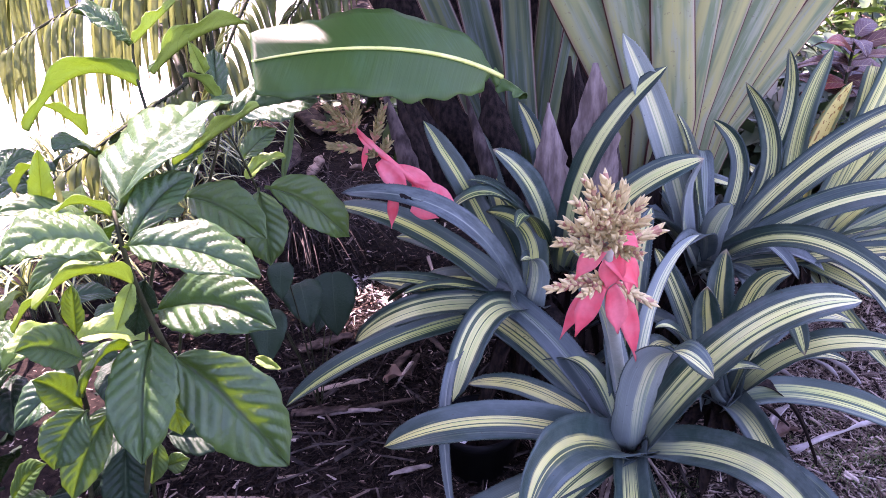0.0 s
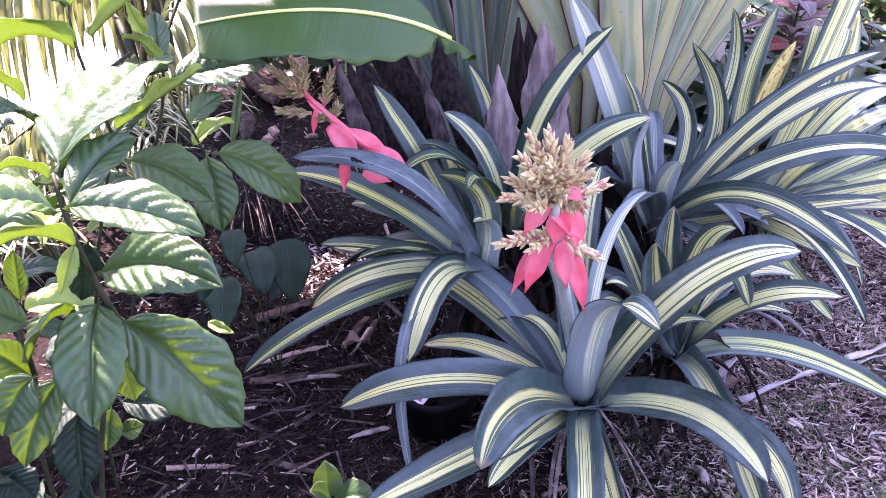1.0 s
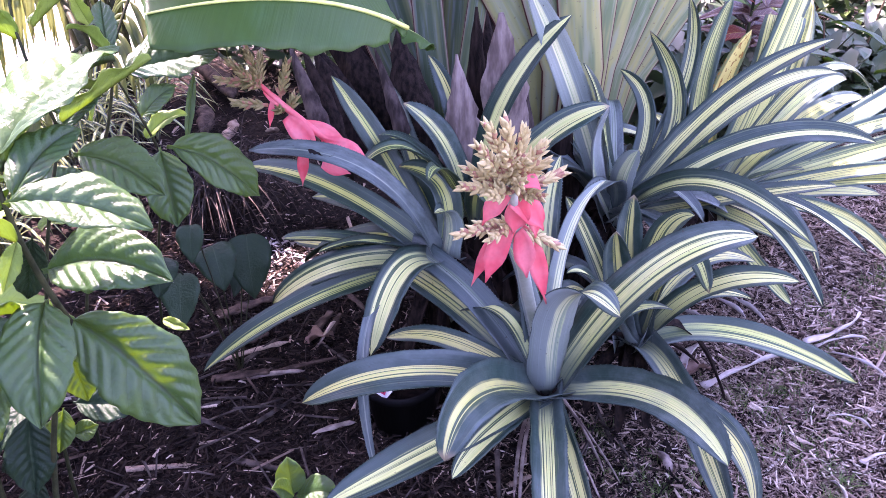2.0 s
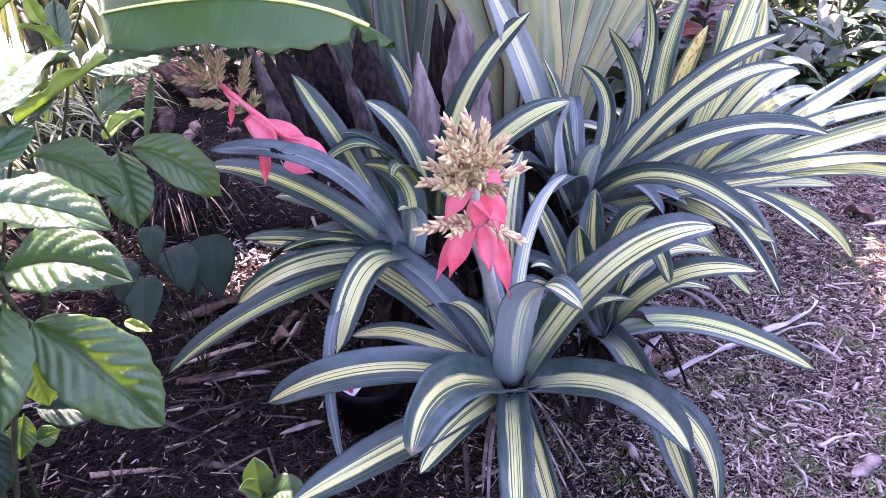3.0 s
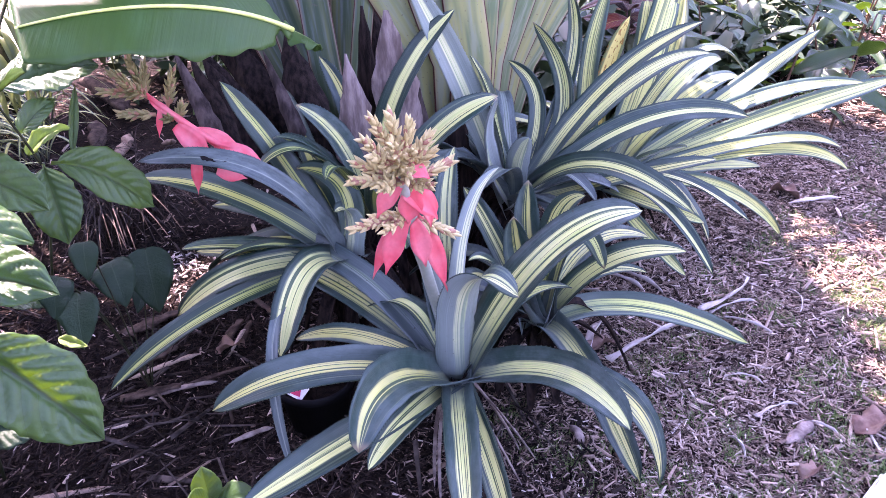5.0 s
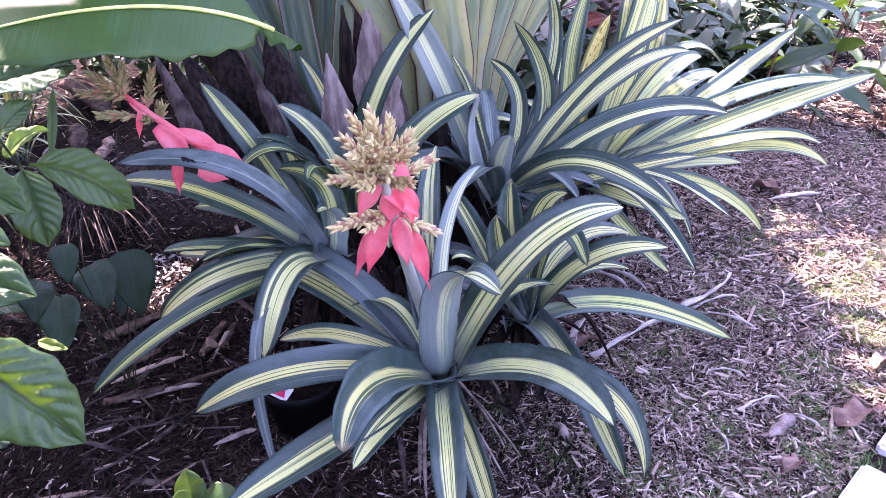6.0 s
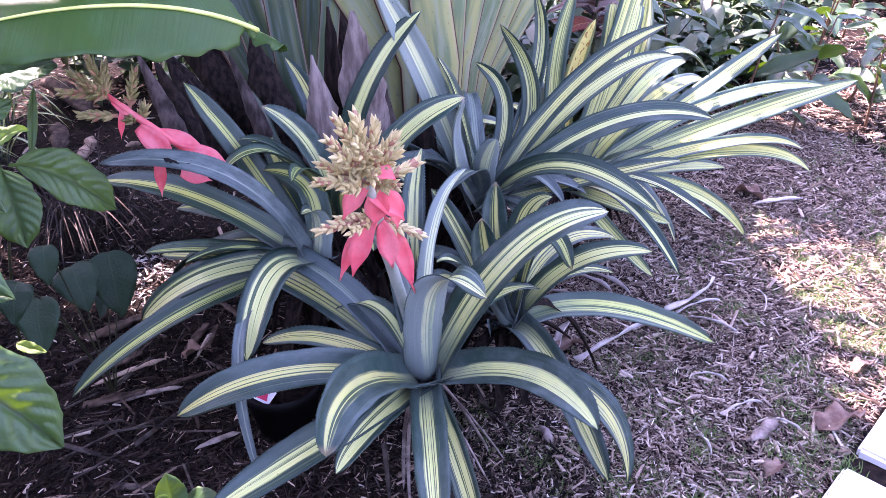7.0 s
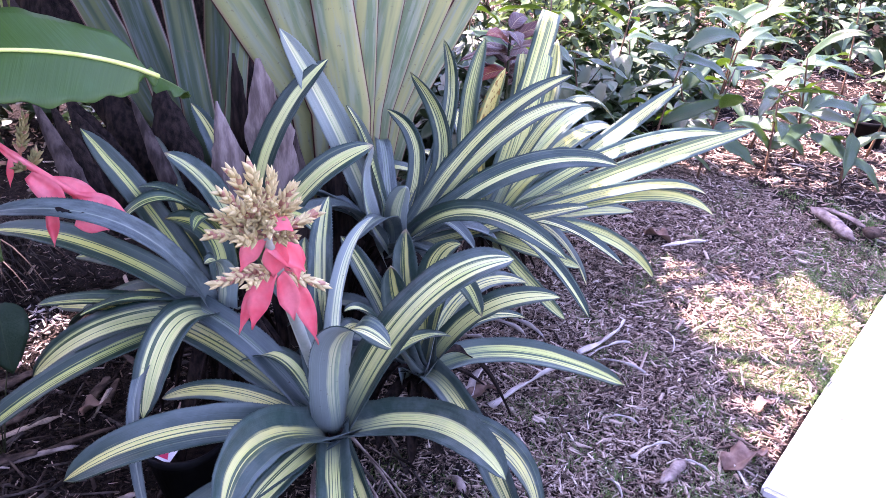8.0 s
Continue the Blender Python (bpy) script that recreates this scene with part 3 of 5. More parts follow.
chips("mulch", 36000, (-2.2, 3.0), (2.3, 5.0), 0.015, 0.5, 9, "fine bark crumbs darkened for shade under the far plants", 0.014, (0.15, 0.5), 0.0, CRUMB_SHADE)
chips("mulch", 620, (-0.8, 0.7), (1.1, 2.5), 0.07, 0.45, 11, "long dark fibrous bark strips in the shaded mulch", 0.03, (0.05, 0.13), 0.0, DRYGRASS)
# pale flakes put in to carry the brightness of the sun fleck
chips("mulch", 260, (-0.36, -0.08), (2.14, 2.46), 0.026, 0.4, 21, "dead-leaf flakes coloured pale to brighten a sun fleck", 0.02, (0.2, 0.55), 0.0, STRAW)
chips("mulch", 420, (-0.8, 1.7), (0.9, 2.5), 0.055, 0.4, 4, "long splintered strips of bark in the mulch", 0.03, (0.06, 0.16))


def blades_of_grass(name, spots, per, hmin, hmax, spread, seed, label, mat, width=0.003, category="grass"):
    rnd = random.Random(seed)
    verts, faces = [], []
    for cx, cy in spots:
        for i in range(per):
            x, y = cx + rnd.gauss(0, spread), cy + rnd.gauss(0, spread)
            a, h, lean = rnd.uniform(0, 6.283), rnd.uniform(hmin, hmax), rnd.uniform(0.2, 1.1)
            dx, dy = math.cos(a), math.sin(a)
            z0 = ground_z(x, y)
            b = len(verts)
            for k in range(4):
                q = k / 3
                w = width * (1 - q * 0.85) / 2
                ox, oy, oz = dx * h * lean * q * q, dy * h * lean * q * q, h * (q - 0.25 * lean * q * q)
                verts.append((x + ox - dy * w, y + oy + dx * w, z0 + oz))
                verts.append((x + ox + dy * w, y + oy - dx * w, z0 + oz))
            for k in range(3):
                faces.append((b + 2 * k, b + 2 * k + 1, b + 2 * k + 3, b + 2 * k + 2))
    ob = mesh_ob(name, verts, faces, (mat,))
    return tagged(ob, label, category, kind="stuff")


def hedge():
    """Dense hedge added round the plot, mostly out of view, to block low sky light."""
    rnd = np.random.RandomState(21)
    verts, faces = [], []
    n = 240
    for i in range(n):
        deg = 35 + 360 * i / (n - 1)
        a = radians(deg)
        ex, ey = (7.5, 8.0) if math.sin(a) > 0 else (7.0, 5.2)
        r = 1 + 0.05 * noise.noise(Vector((math.cos(a) * 4, math.sin(a) * 4, 0)))
        h = (3.4 if deg < 215 else 1.3) + 0.7 * noise.noise(Vector((math.cos(a) * 5, math.sin(a) * 5, 3)))
        for z, k in ((-0.1, 1.0), (h * 0.5, 0.96), (h, 1.05), (h, 1.25), (-0.1, 1.25)):
            verts.append((0.7 + ex * r * k * math.cos(a), 2.0 + ey * r * k * math.sin(a), z))
    for i in range(n - 1):
        j = i + 1
        for k in range(5):
            q = (k + 1) % 5
            faces.append((i * 5 + k, j * 5 + k, j * 5 + q, i * 5 + q))
    for i in range(13000):
        deg = rnd.uniform(35, 395)
        a = radians(deg)
        ex, ey = (7.5, 8.0) if math.sin(a) > 0 else (7.0, 5.2)
        k = rnd.uniform(0.90, 1.06)
        p = np.array((0.7 + ex * k * math.cos(a), 2.0 + ey * k * math.sin(a), rnd.uniform(0.0, 3.9 if deg < 215 else 1.6)))
        d = unit(rnd.normal(size=3))
        s = unit(np.cross(d, rnd.normal(size=3)))
        l, w = rnd.uniform(0.08, 0.2), rnd.uniform(0.03, 0.07)
        b = len(verts)
        verts.extend([p, p + d * l * 0.5 + s * w, p + d * l, p + d * l * 0.5 - s * w])
        faces.append((b, b + 1, b + 2, b + 3))
    return tagged(mesh_ob("hedge", verts, faces, (HEDGE,), shade=False), "dark green hedge ring added to block low sky light", "hedge", kind="structure")


hedge()

# ---------- bromeliads ----------
front = crown("bromeliad", 0.432, 1.33, 0.25, "large striped bromeliad with a pink flower spike")
strap(front, -164, 0.507, 0.131, 0.56, 0.109, -0.051, 0.072, 30)
strap(front, -126, 0.404, 0.149, 0.64, 0.089, 0.012, 0.094, 26)
strap(front, -100, 0.477, 0.058, 0.55, 0.041, 0.000, 0.064, -2)
strap(front, -89, 0.410, -0.039, 0.49, 0.001, -0.008, 0.050, -8)
strap(front, -53, 0.416, 0.093, 0.55, 0.063, -0.030, 0.084, -28)
strap(front, -34, 0.452, -0.161, 0.69, 0.126, -0.057, 0.066, -27)
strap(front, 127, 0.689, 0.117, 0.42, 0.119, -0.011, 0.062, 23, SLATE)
strap(front, 133, 0.845, 0.047, 0.46, 0.117, -0.005, 0.066, 25)
strap(front, 160, 0.351, 0.073, 0.53, 0.047, 0.005, 0.047, 28)
strap(front, -139, 0.578, 0.124, 0.59, 0.031, -0.025, 0.070, 24)
strap(front, -126, 0.380, 0.086, 0.60, 0.020, 0.004, 0.053, 19)
strap(front, -65, 0.198, 0.311, 0.55, 0.143, 0.055, 0.085, 8)
strap(front, -9, 0.372, 0.385, 0.44, 0.152, 0.042, 0.084, -34)
strap(front, 130, 0.117, 0.321, 0.51, 0.007, 0.026, 0.048, -100)
strap(front, 50, 0.220, 0.406, 0.52, 0.064, -0.037, 0.040, 125)
strap(front, 76, 0.299, 0.410, 0.54, 0.055, -0.020, 0.055, -1)
strap(front, 88, 0.270, 0.327, 0.51, 0.053, -0.019, 0.055, 4)
low = crown("bromeliad", 0.69, 1.54, 0.20, "small striped bromeliad with short inner leaves")
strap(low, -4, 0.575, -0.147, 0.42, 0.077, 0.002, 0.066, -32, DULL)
strap(low, -26, 0.324, 0.241, 0.42, 0.097, 0.019, 0.058, -36)
strap(low, 14, 0.328, 0.045, 0.49, 0.052, -0.019, 0.034, -26)
strap(low, -44, 0.158, 0.202, 0.50, 0.184, 0.025, 0.047, -49)
strap(low, -76, 0.422, -0.157, 0.41, 0.075, 0.001, 0.064, -17)
strap(low, 163, 0.067, 0.294, 0.80, -0.037, 0.013, 0.068, 72)
strap(low, 89, 0.120, 0.333, 0.70, -0.042, -0.008, 0.066, 8)
strap(low, -26, 0.092, 0.359, 0.08, 0.233, -0.013, 0.068, -76)
strap(low, -155, 0.219, 0.265, 0.63, 0.053, -0.011, 0.047, 20)
strap(low, 133, 0.218, 0.317, 0.64, -0.007, 0.017, 0.056, 27)
strap(low, 60, 0.242, 0.170, 0.57, 0.021, -0.025, 0.053, -5)
strap(low, 29, 0.439, 0.067, 0.48, 0.082, -0.039, 0.053, -23)
mid = crown("bromeliad", 0.735, 1.930, 0.330, "striped bromeliad against the palm base")
strap(mid, 3, 0.531, 0.460, 0.46, 0.092, -0.009, 0.056, -32)
strap(mid, 13, 0.649, 0.331, 0.54, 0.097, -0.008, 0.054, -29)
strap(mid, -7, 0.651, 0.217, 0.50, 0.116, 0.010, 0.070, -35)
strap(mid, -54, 0.532, 0.145, 0.49, 0.144, 0.047, 0.063, -39)
strap(mid, -19, 0.536, 0.148, 0.67, 0.025, 0.028, 0.045, -35)
strap(mid, 58, 0.177, 0.466, 1.08, -0.274, 0.095, 0.054, -6)
strap(mid, 79, 0.194, 0.352, 0.74, -0.039, 0.082, 0.050, 4)
strap(mid, 41, 0.262, 0.545, 0.97, -0.222, 0.020, 0.046, -15)
strap(mid, -118, 0.203, 0.383, 0.79, -0.067, 0.036, 0.057, 100, BLUE)
strap(mid, -147, 0.163, 0.463, 0.54, 0.035, -0.020, 0.059, 60)
strap(mid, -153, 0.325, 0.664, 0.46, 0.055, 0.004, 0.073, 96, BLUE)
strap(mid, 143, 0.197, 0.242, 0.42, 0.035, 0.039, 0.060, 32)
strap(mid, -95, 0.181, 0.275, 0.56, 0.014, 0.013, 0.060, 25)
back = crown("bromeliad", 1.08, 2.13, 0.25, "pale cream-striped bromeliad with long sunlit leaves")
strap(back, 51, 0.194, 0.481, 0.46, -0.002, -0.050, 0.056, -8, YELLOW)
strap(back, 71, 0.180, 0.577, 0.63, -0.090, -0.051, 0.059, 2, PALE)
strap(back, 44, 0.604, 0.497, 0.66, -0.114, 0.018, 0.086, -11, PALE)
strap(back, 54, 0.518, 0.461, 0.66, -0.081, 0.022, 0.074, -6, PALE)
strap(back, 17, 0.921, 0.345, 0.53, -0.031, -0.025, 0.068, -26, PALE)
strap(back, 6, 1.115, 0.202, 0.49, 0.015, -0.010, 0.073, -31, PALE)
strap(back, 1, 0.890, 0.239, 0.51, 0.085, -0.020, 0.054, -33, PALE)
strap(back, 1, 0.920, -0.081, 0.63, 0.098, 0.003, 0.054, -36, PALE)
strap(back, 1, 0.865, 0.015, 0.63, 0.072, 0.003, 0.045, -35, PALE)
strap(back, -7, 0.641, -0.243, 0.56, 0.114, 0.024, 0.052, -40, PALE)
strap(back, 14, 0.703, -0.098, 0.55, 0.027, 0.005, 0.067, -35, PALE)
strap(back, 30, 0.638, 0.260, 0.54, 0.093, 0.008, 0.067, -21, PALE)
strap(back, 13, 0.544, 0.273, 0.52, 0.215, -0.005, 0.041, -29, PALE)
strap(back, 11, 0.369, 0.203, 0.54, 0.054, -0.011, 0.067, -28, PALE)
strap(back, 29, 0.756, 0.172, 0.51, 0.102, 0.026, 0.067, -24, PALE)
strap(back, -57, 0.333, -0.201, 0.54, -0.003, 0.004, 0.045, -27, PALE)
strap(back, -61, 0.379, 0.010, 0.48, 0.018, 0.027, 0.055, -33, PALE)


def cut_leaf(plant, a, b, width, seed, lean):
    """A broad pale leaf whose end is broken off."""
    a, b = np.array(a), np.array(b)
    return blade("leaf", bez(a, (a + b) / 2 + np.array((0, -0.02, 0.0)), b, 20), (1, 0, 0), width, lambda v: 0.86 + 0.14 * math.sin(v * 2.6) if v < 0.97 else 0.80, 9, -0.25, 0.002, (STRAP_PALE, STRAP_PALE), plant, "broad pale leaf with a broken end", 0.03, 0, seed, lean, 6, 0, 0, 0.08)


for i, (b, w, lean) in enumerate((((1.421, 2.420, 0.867), 0.082, -6), ((1.370, 2.360, 0.748), 0.084, 4), ((1.320, 2.400, 0.740), 0.058, 12))):
    cut_leaf(back, (1.11 + 0.02 * i, 2.17, 0.27), b, w, 300 + i, lean)


left = crown("bromeliad", 0.25, 1.66, 0.38, "striped bromeliad with a leaning pink flower spike")
strap(left, -119, 0.370, -0.014, 0.49, 0.087, 0.019, 0.072, 21)
strap(left, 175, 0.430, -0.115, 0.53, 0.086, -0.043, 0.064, 34)
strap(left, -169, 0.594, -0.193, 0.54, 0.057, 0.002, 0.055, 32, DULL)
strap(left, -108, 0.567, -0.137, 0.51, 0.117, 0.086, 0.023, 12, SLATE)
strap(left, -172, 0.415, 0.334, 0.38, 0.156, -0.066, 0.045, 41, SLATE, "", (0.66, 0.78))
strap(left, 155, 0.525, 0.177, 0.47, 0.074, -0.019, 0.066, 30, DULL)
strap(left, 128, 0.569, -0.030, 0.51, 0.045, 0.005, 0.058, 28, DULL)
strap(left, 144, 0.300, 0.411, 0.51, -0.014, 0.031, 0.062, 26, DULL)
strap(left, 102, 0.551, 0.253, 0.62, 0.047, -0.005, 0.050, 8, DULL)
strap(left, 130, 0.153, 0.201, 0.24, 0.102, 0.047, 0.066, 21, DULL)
strap(left, -115, 0.066, 0.165, 0.28, 0.089, -0.024, 0.058, 25)
rear = crown("bromeliad", 0.335, 1.81, 0.40, "striped bromeliad beside the brown palm husks")
strap(rear, 165, 0.170, 0.311, 0.30, 0.104, 0.003, 0.064, 38)
strap(rear, -1, 0.217, 0.515, 0.18, 0.205, 0.009, 0.060, -50)
strap(rear, -21, 0.312, 0.339, 0.45, 0.083, 0.039, 0.072, -50)
strap(rear, 77, 0.144, 0.338, 0.67, -0.008, 0.043, 0.061, -3)
strap(rear, 59, 0.222, 0.268, 0.79, -0.035, 0.026, 0.061, -12)
strap(rear, 107, 0.303, 0.350, 0.60, -0.003, 0.031, 0.055, 11)

for h, l, z in ((-62, 0.20, -0.24), (-48, 0.24, -0.23), (-33, 0.17, -0.24), (-20, 0.25, -0.23), (-75, 0.15, -0.24), (-118, 0.20, -0.24), (-132, 0.15, -0.24), (-8, 0.20, -0.235)):
    strap(front, h, l * 0.72, z, 0.45, 0.03, 0.015, 0.008, 40, (BARK, BARK), "shrivelled dry leaf under the rosette")
filler(front, 5, 1, 0.22, 0.36, 0.0, 0.12, 0.055, None, (20, 150))
# inner leaves in dark slate: undersides, and painted shadow between the leaves
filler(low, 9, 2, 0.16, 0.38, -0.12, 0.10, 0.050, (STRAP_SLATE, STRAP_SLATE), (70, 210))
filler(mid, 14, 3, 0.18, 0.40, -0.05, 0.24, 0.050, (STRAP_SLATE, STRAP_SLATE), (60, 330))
filler(back, 6, 4, 0.22, 0.5, 0.05, 0.32, 0.06, PALE, (-40, 220))
filler(back, 5, 5, 0.3, 0.55, -0.2, -0.05, 0.06, None, (-90, 60))
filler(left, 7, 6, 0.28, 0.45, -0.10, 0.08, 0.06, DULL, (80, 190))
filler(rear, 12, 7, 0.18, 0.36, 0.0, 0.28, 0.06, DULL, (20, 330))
# dead leaves, near-black and dense to darken the shade under each rosette
DEAD_SHADE = (HUSK_SHADE, HUSK_SHADE)
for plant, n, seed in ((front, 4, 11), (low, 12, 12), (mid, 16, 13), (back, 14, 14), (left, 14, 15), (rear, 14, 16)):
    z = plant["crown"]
    filler(plant, n, seed, 0.10, 0.26, 0.02 - z, 0.10 - z, 0.034, DEAD_SHADE)


# ---------- flower spikes ----------
def bud_mesh(name, mat_tip, mat_base, rings=1):
    prof = ((0.0, 0.25), (0.18, 0.85), (0.42, 1.0), (0.68, 0.7), (0.88, 0.3), (1.0, 0.04))
    verts, faces, slots = [], [], []
    k = 6
    for z, r in prof:
        for j in range(k):
            a = 2 * math.pi * j / k
            verts.append((r * 0.5 * math.cos(a), r * 0.5 * math.sin(a), z))
    for i in range(len(prof) - 1):
        for j in range(k):
            faces.append((i * k + j, i * k + (j + 1) % k, (i + 1) * k + (j + 1) % k, (i + 1) * k + j))
            slots.append(1 if i < rings else 0)
    faces.append(tuple((len(prof) - 1) * k + j for j in range(k)))
    slots.append(0)
    me = bpy.data.meshes.new(name)
    me.from_pydata(verts, [], faces)
    me.materials.append(mat_tip)
    me.materials.append(mat_base)
    me.polygons.foreach_set("material_index", np.asarray(slots, dtype=np.int32))
    me.polygons.foreach_set("use_smooth", np.ones(len(faces), dtype=bool))
    return me


BUD_MESH = [bud_mesh("bud", BUD, BUD_ROSE), bud_mesh("bud", BUD, BUD_ROSE, 3)]
BUD_MESH_GREEN = [bud_mesh("bud", BUD_GREEN, BUD_GREEN), bud_mesh("bud", BUD_GREEN, BUD_ROSE, 3)]


def spike(parent, a, b, n, length, meshes, seed, spread=42):
    """Pointed buds in a spiral round a twig from a to b."""
    rnd = random.Random(seed)
    a, b = Vector(a), Vector(b)
    ax = (b - a).normalized()
    twig = tube("twig", bez(a, (a + b) / 2, b, 4), [0.0045, 0.004, 0.003, 0.002], 6, (BUD_ROSE,), parent)
    s = ax.orthogonal().normalized()
    w = ax.cross(s)
    n = int(n * 1.5)
    for i in range(n):
        f = 0.10 + 0.86 * (i + 0.5) / n
        p = a.lerp(b, f)
        t = i * 2.4 + rnd.uniform(-0.3, 0.3)
        out = s * math.cos(t) + w * math.sin(t)
        g = radians(spread * (1.15 - 0.75 * f) + rnd.uniform(-6, 6))
        d = (ax * math.cos(g) + out * math.sin(g)).normalized()
        q = d.to_track_quat("Z", "Y").to_matrix().to_4x4()
        ll = length * rnd.uniform(0.8, 1.15)
        ob = new("bud", meshes[0] if rnd.random() < 0.78 else meshes[1])
        ob.parent = twig
        ob.matrix_basis = Matrix.Translation(p) @ q @ Matrix.Diagonal((ll * 0.35, ll * 0.35, ll, 1))
    return twig


def bract(parent, a, b, width, sag, roll, seed):
    a, b = np.array(a), np.array(b)
    t = unit(b - a)
    side = np.cross(t, np.array((-0.05, -0.85, 0.5)))
    m = (a + b) / 2 + np.array((0, 0, sag))
    return blade("bract", bez(a, m, b, 12), side, width, bract_shape, 5, 0.35, 0.0015, (PINK, PINK), parent, "", 0.02, 0, seed, roll, 12)


flower = thing("flower_spike", (0.42, 1.32, 0.27), "pink-bracted bromeliad flower spike with cream buds", "flower")
tube("stalk", bez((0.424, 1.330, 0.334), (0.357, 1.240, 0.621), (0.313, 1.120, 0.850), 10), [0.011] * 7 + [0.010, 0.009, 0.006], 8, (STALK,), flower)
for i, (a, b, n) in enumerate((
    ((0.317, 1.130, 0.845), (0.271, 1.090, 0.950), 16), ((0.317, 1.130, 0.845), (0.300, 1.100, 0.948), 16), ((0.318, 1.130, 0.845), (0.331, 1.120, 0.928), 16),
    ((0.320, 1.130, 0.845), (0.359, 1.130, 0.896), 14), ((0.319, 1.120, 0.847), (0.356, 1.090, 0.887), 14), ((0.313, 1.120, 0.845), (0.253, 1.060, 0.933), 16),
    ((0.314, 1.110, 0.850), (0.288, 1.020, 0.940), 14), ((0.315, 1.110, 0.849), (0.321, 1.040, 0.918), 14), ((0.312, 1.110, 0.850), (0.265, 1.040, 0.914), 14),
    ((0.309, 1.120, 0.833), (0.247, 1.100, 0.879), 15), ((0.307, 1.110, 0.834), (0.235, 1.060, 0.871), 17), ((0.307, 1.110, 0.834), (0.272, 1.040, 0.865), 10),
    ((0.327, 1.140, 0.820), (0.398, 1.160, 0.836), 16), ((0.326, 1.130, 0.823), (0.351, 1.080, 0.839), 10), ((0.319, 1.120, 0.832), (0.313, 1.030, 0.890), 9))):
    spike(flower, a, b, int(n * 1.35), 0.0235, BUD_MESH, i, 42)
for i, (a, b, n) in enumerate((
    ((0.330, 1.190, 0.733), (0.231, 1.120, 0.759), 15), ((0.330, 1.190, 0.733), (0.279, 1.100, 0.759), 10), ((0.339, 1.190, 0.726), (0.404, 1.200, 0.685), 15), ((0.330, 1.190, 0.735), (0.266, 1.160, 0.753), 10))):
    spike(flower, a, b, int(n * 1.3), 0.024, BUD_MESH, 40 + i)
for i, (a, b, w, sag, roll) in enumerate((
    ((0.319, 1.140, 0.826), (0.273, 1.150, 0.757), 0.034, 0.01, 0), ((0.316, 1.150, 0.797), (0.375, 1.160, 0.736), 0.046, 0.012, 10),
    ((0.358, 1.170, 0.786), (0.366, 1.180, 0.711), 0.035, 0.01, 20), ((0.335, 1.190, 0.737), (0.261, 1.200, 0.610), 0.030, 0.02, -15),
    ((0.328, 1.180, 0.733), (0.282, 1.170, 0.635), 0.040, 0.02, 0), ((0.340, 1.190, 0.731), (0.395, 1.200, 0.562), 0.040, 0.02, 10),
    ((0.337, 1.180, 0.726), (0.352, 1.170, 0.640), 0.040, 0.02, -10), ((0.337, 1.150, 0.804), (0.323, 1.150, 0.739), 0.045, 0.01, 0),
    ((0.306, 1.100, 0.860), (0.353, 1.090, 0.844), 0.030, 0.01, 0))):
    bract(flower, a, b, w * 0.92, sag, roll, i)

flower_2 = thing("flower_spike", (0.118, 1.690, 0.581), "leaning pink flower spike with greenish buds", "flower")
tube("stalk", bez((0.102, 1.700, 0.596), (-0.029, 1.685, 0.719), (-0.137, 1.690, 0.830), 10), [0.008] * 7 + [0.007, 0.006, 0.005], 8, (PINK,), flower_2)
for i, (a, b, n) in enumerate((
    ((-0.131, 1.690, 0.824), (-0.209, 1.670, 0.845), 15), ((-0.131, 1.690, 0.824), (-0.187, 1.690, 0.872), 15), ((-0.131, 1.690, 0.824), (-0.151, 1.700, 0.894), 15),
    ((-0.131, 1.690, 0.824), (-0.130, 1.720, 0.876), 12), ((-0.129, 1.690, 0.817), (-0.160, 1.640, 0.867), 12), ((-0.096, 1.690, 0.789), (-0.070, 1.690, 0.867), 13),
    ((-0.121, 1.690, 0.779), (-0.188, 1.690, 0.787), 14), ((-0.078, 1.690, 0.765), (-0.066, 1.690, 0.789), 6), ((-0.090, 1.690, 0.763), (-0.097, 1.680, 0.771), 4))):
    spike(flower_2, a, b, int(n * 1.5), 0.023, BUD_MESH_GREEN, 80 + i)
for i, (a, b, w, sag, roll) in enumerate((
    ((-0.085, 1.675, 0.755), (-0.019, 1.660, 0.675), 0.046, 0.0, 0), ((-0.062, 1.690, 0.734), (0.046, 1.690, 0.674), 0.034, 0.01, 0),
    ((-0.016, 1.680, 0.693), (0.090, 1.685, 0.627), 0.038, 0.015, 10), ((-0.053, 1.665, 0.698), (-0.064, 1.650, 0.603), 0.026, 0.0, 0),
    ((-0.020, 1.680, 0.640), (0.043, 1.670, 0.618), 0.034, 0.0, 0), ((-0.109, 1.680, 0.794), (-0.121, 1.670, 0.735), 0.014, 0.0, 0), ((-0.124, 1.685, 0.812), (-0.082, 1.680, 0.772), 0.02, 0, 0))):
    bract(flower_2, a, b, w * 0.98, sag, roll, 20 + i)


# ---------- traveller palm ----------
palm = thing("palm", (0.66, 2.25, 0.0), "fan palm with overlapping grey-green leaf stalks", "palm")


def stalk_shape(v):
    return 1.0 - 0.25 * v


def petiole(lo, hi, width, mats, foot=(0.66, 2.25, 0.0), thick=0.02, cup=-0.45, top_z=2.5):
    count[0] += 1
    lo, hi, foot = np.array(lo), np.array(hi), np.array(foot)
    d = unit(hi - lo)
    top = hi + d * (top_z - hi[2]) / max(0.3, d[2])
    a = np.concatenate([bez(foot, foot * 0.5 + lo * 0.5 + np.array((0, -0.01, 0)), lo, 7)[:-1], np.linspace(lo, hi, 10)[:-1], np.linspace(hi, top, 8)])
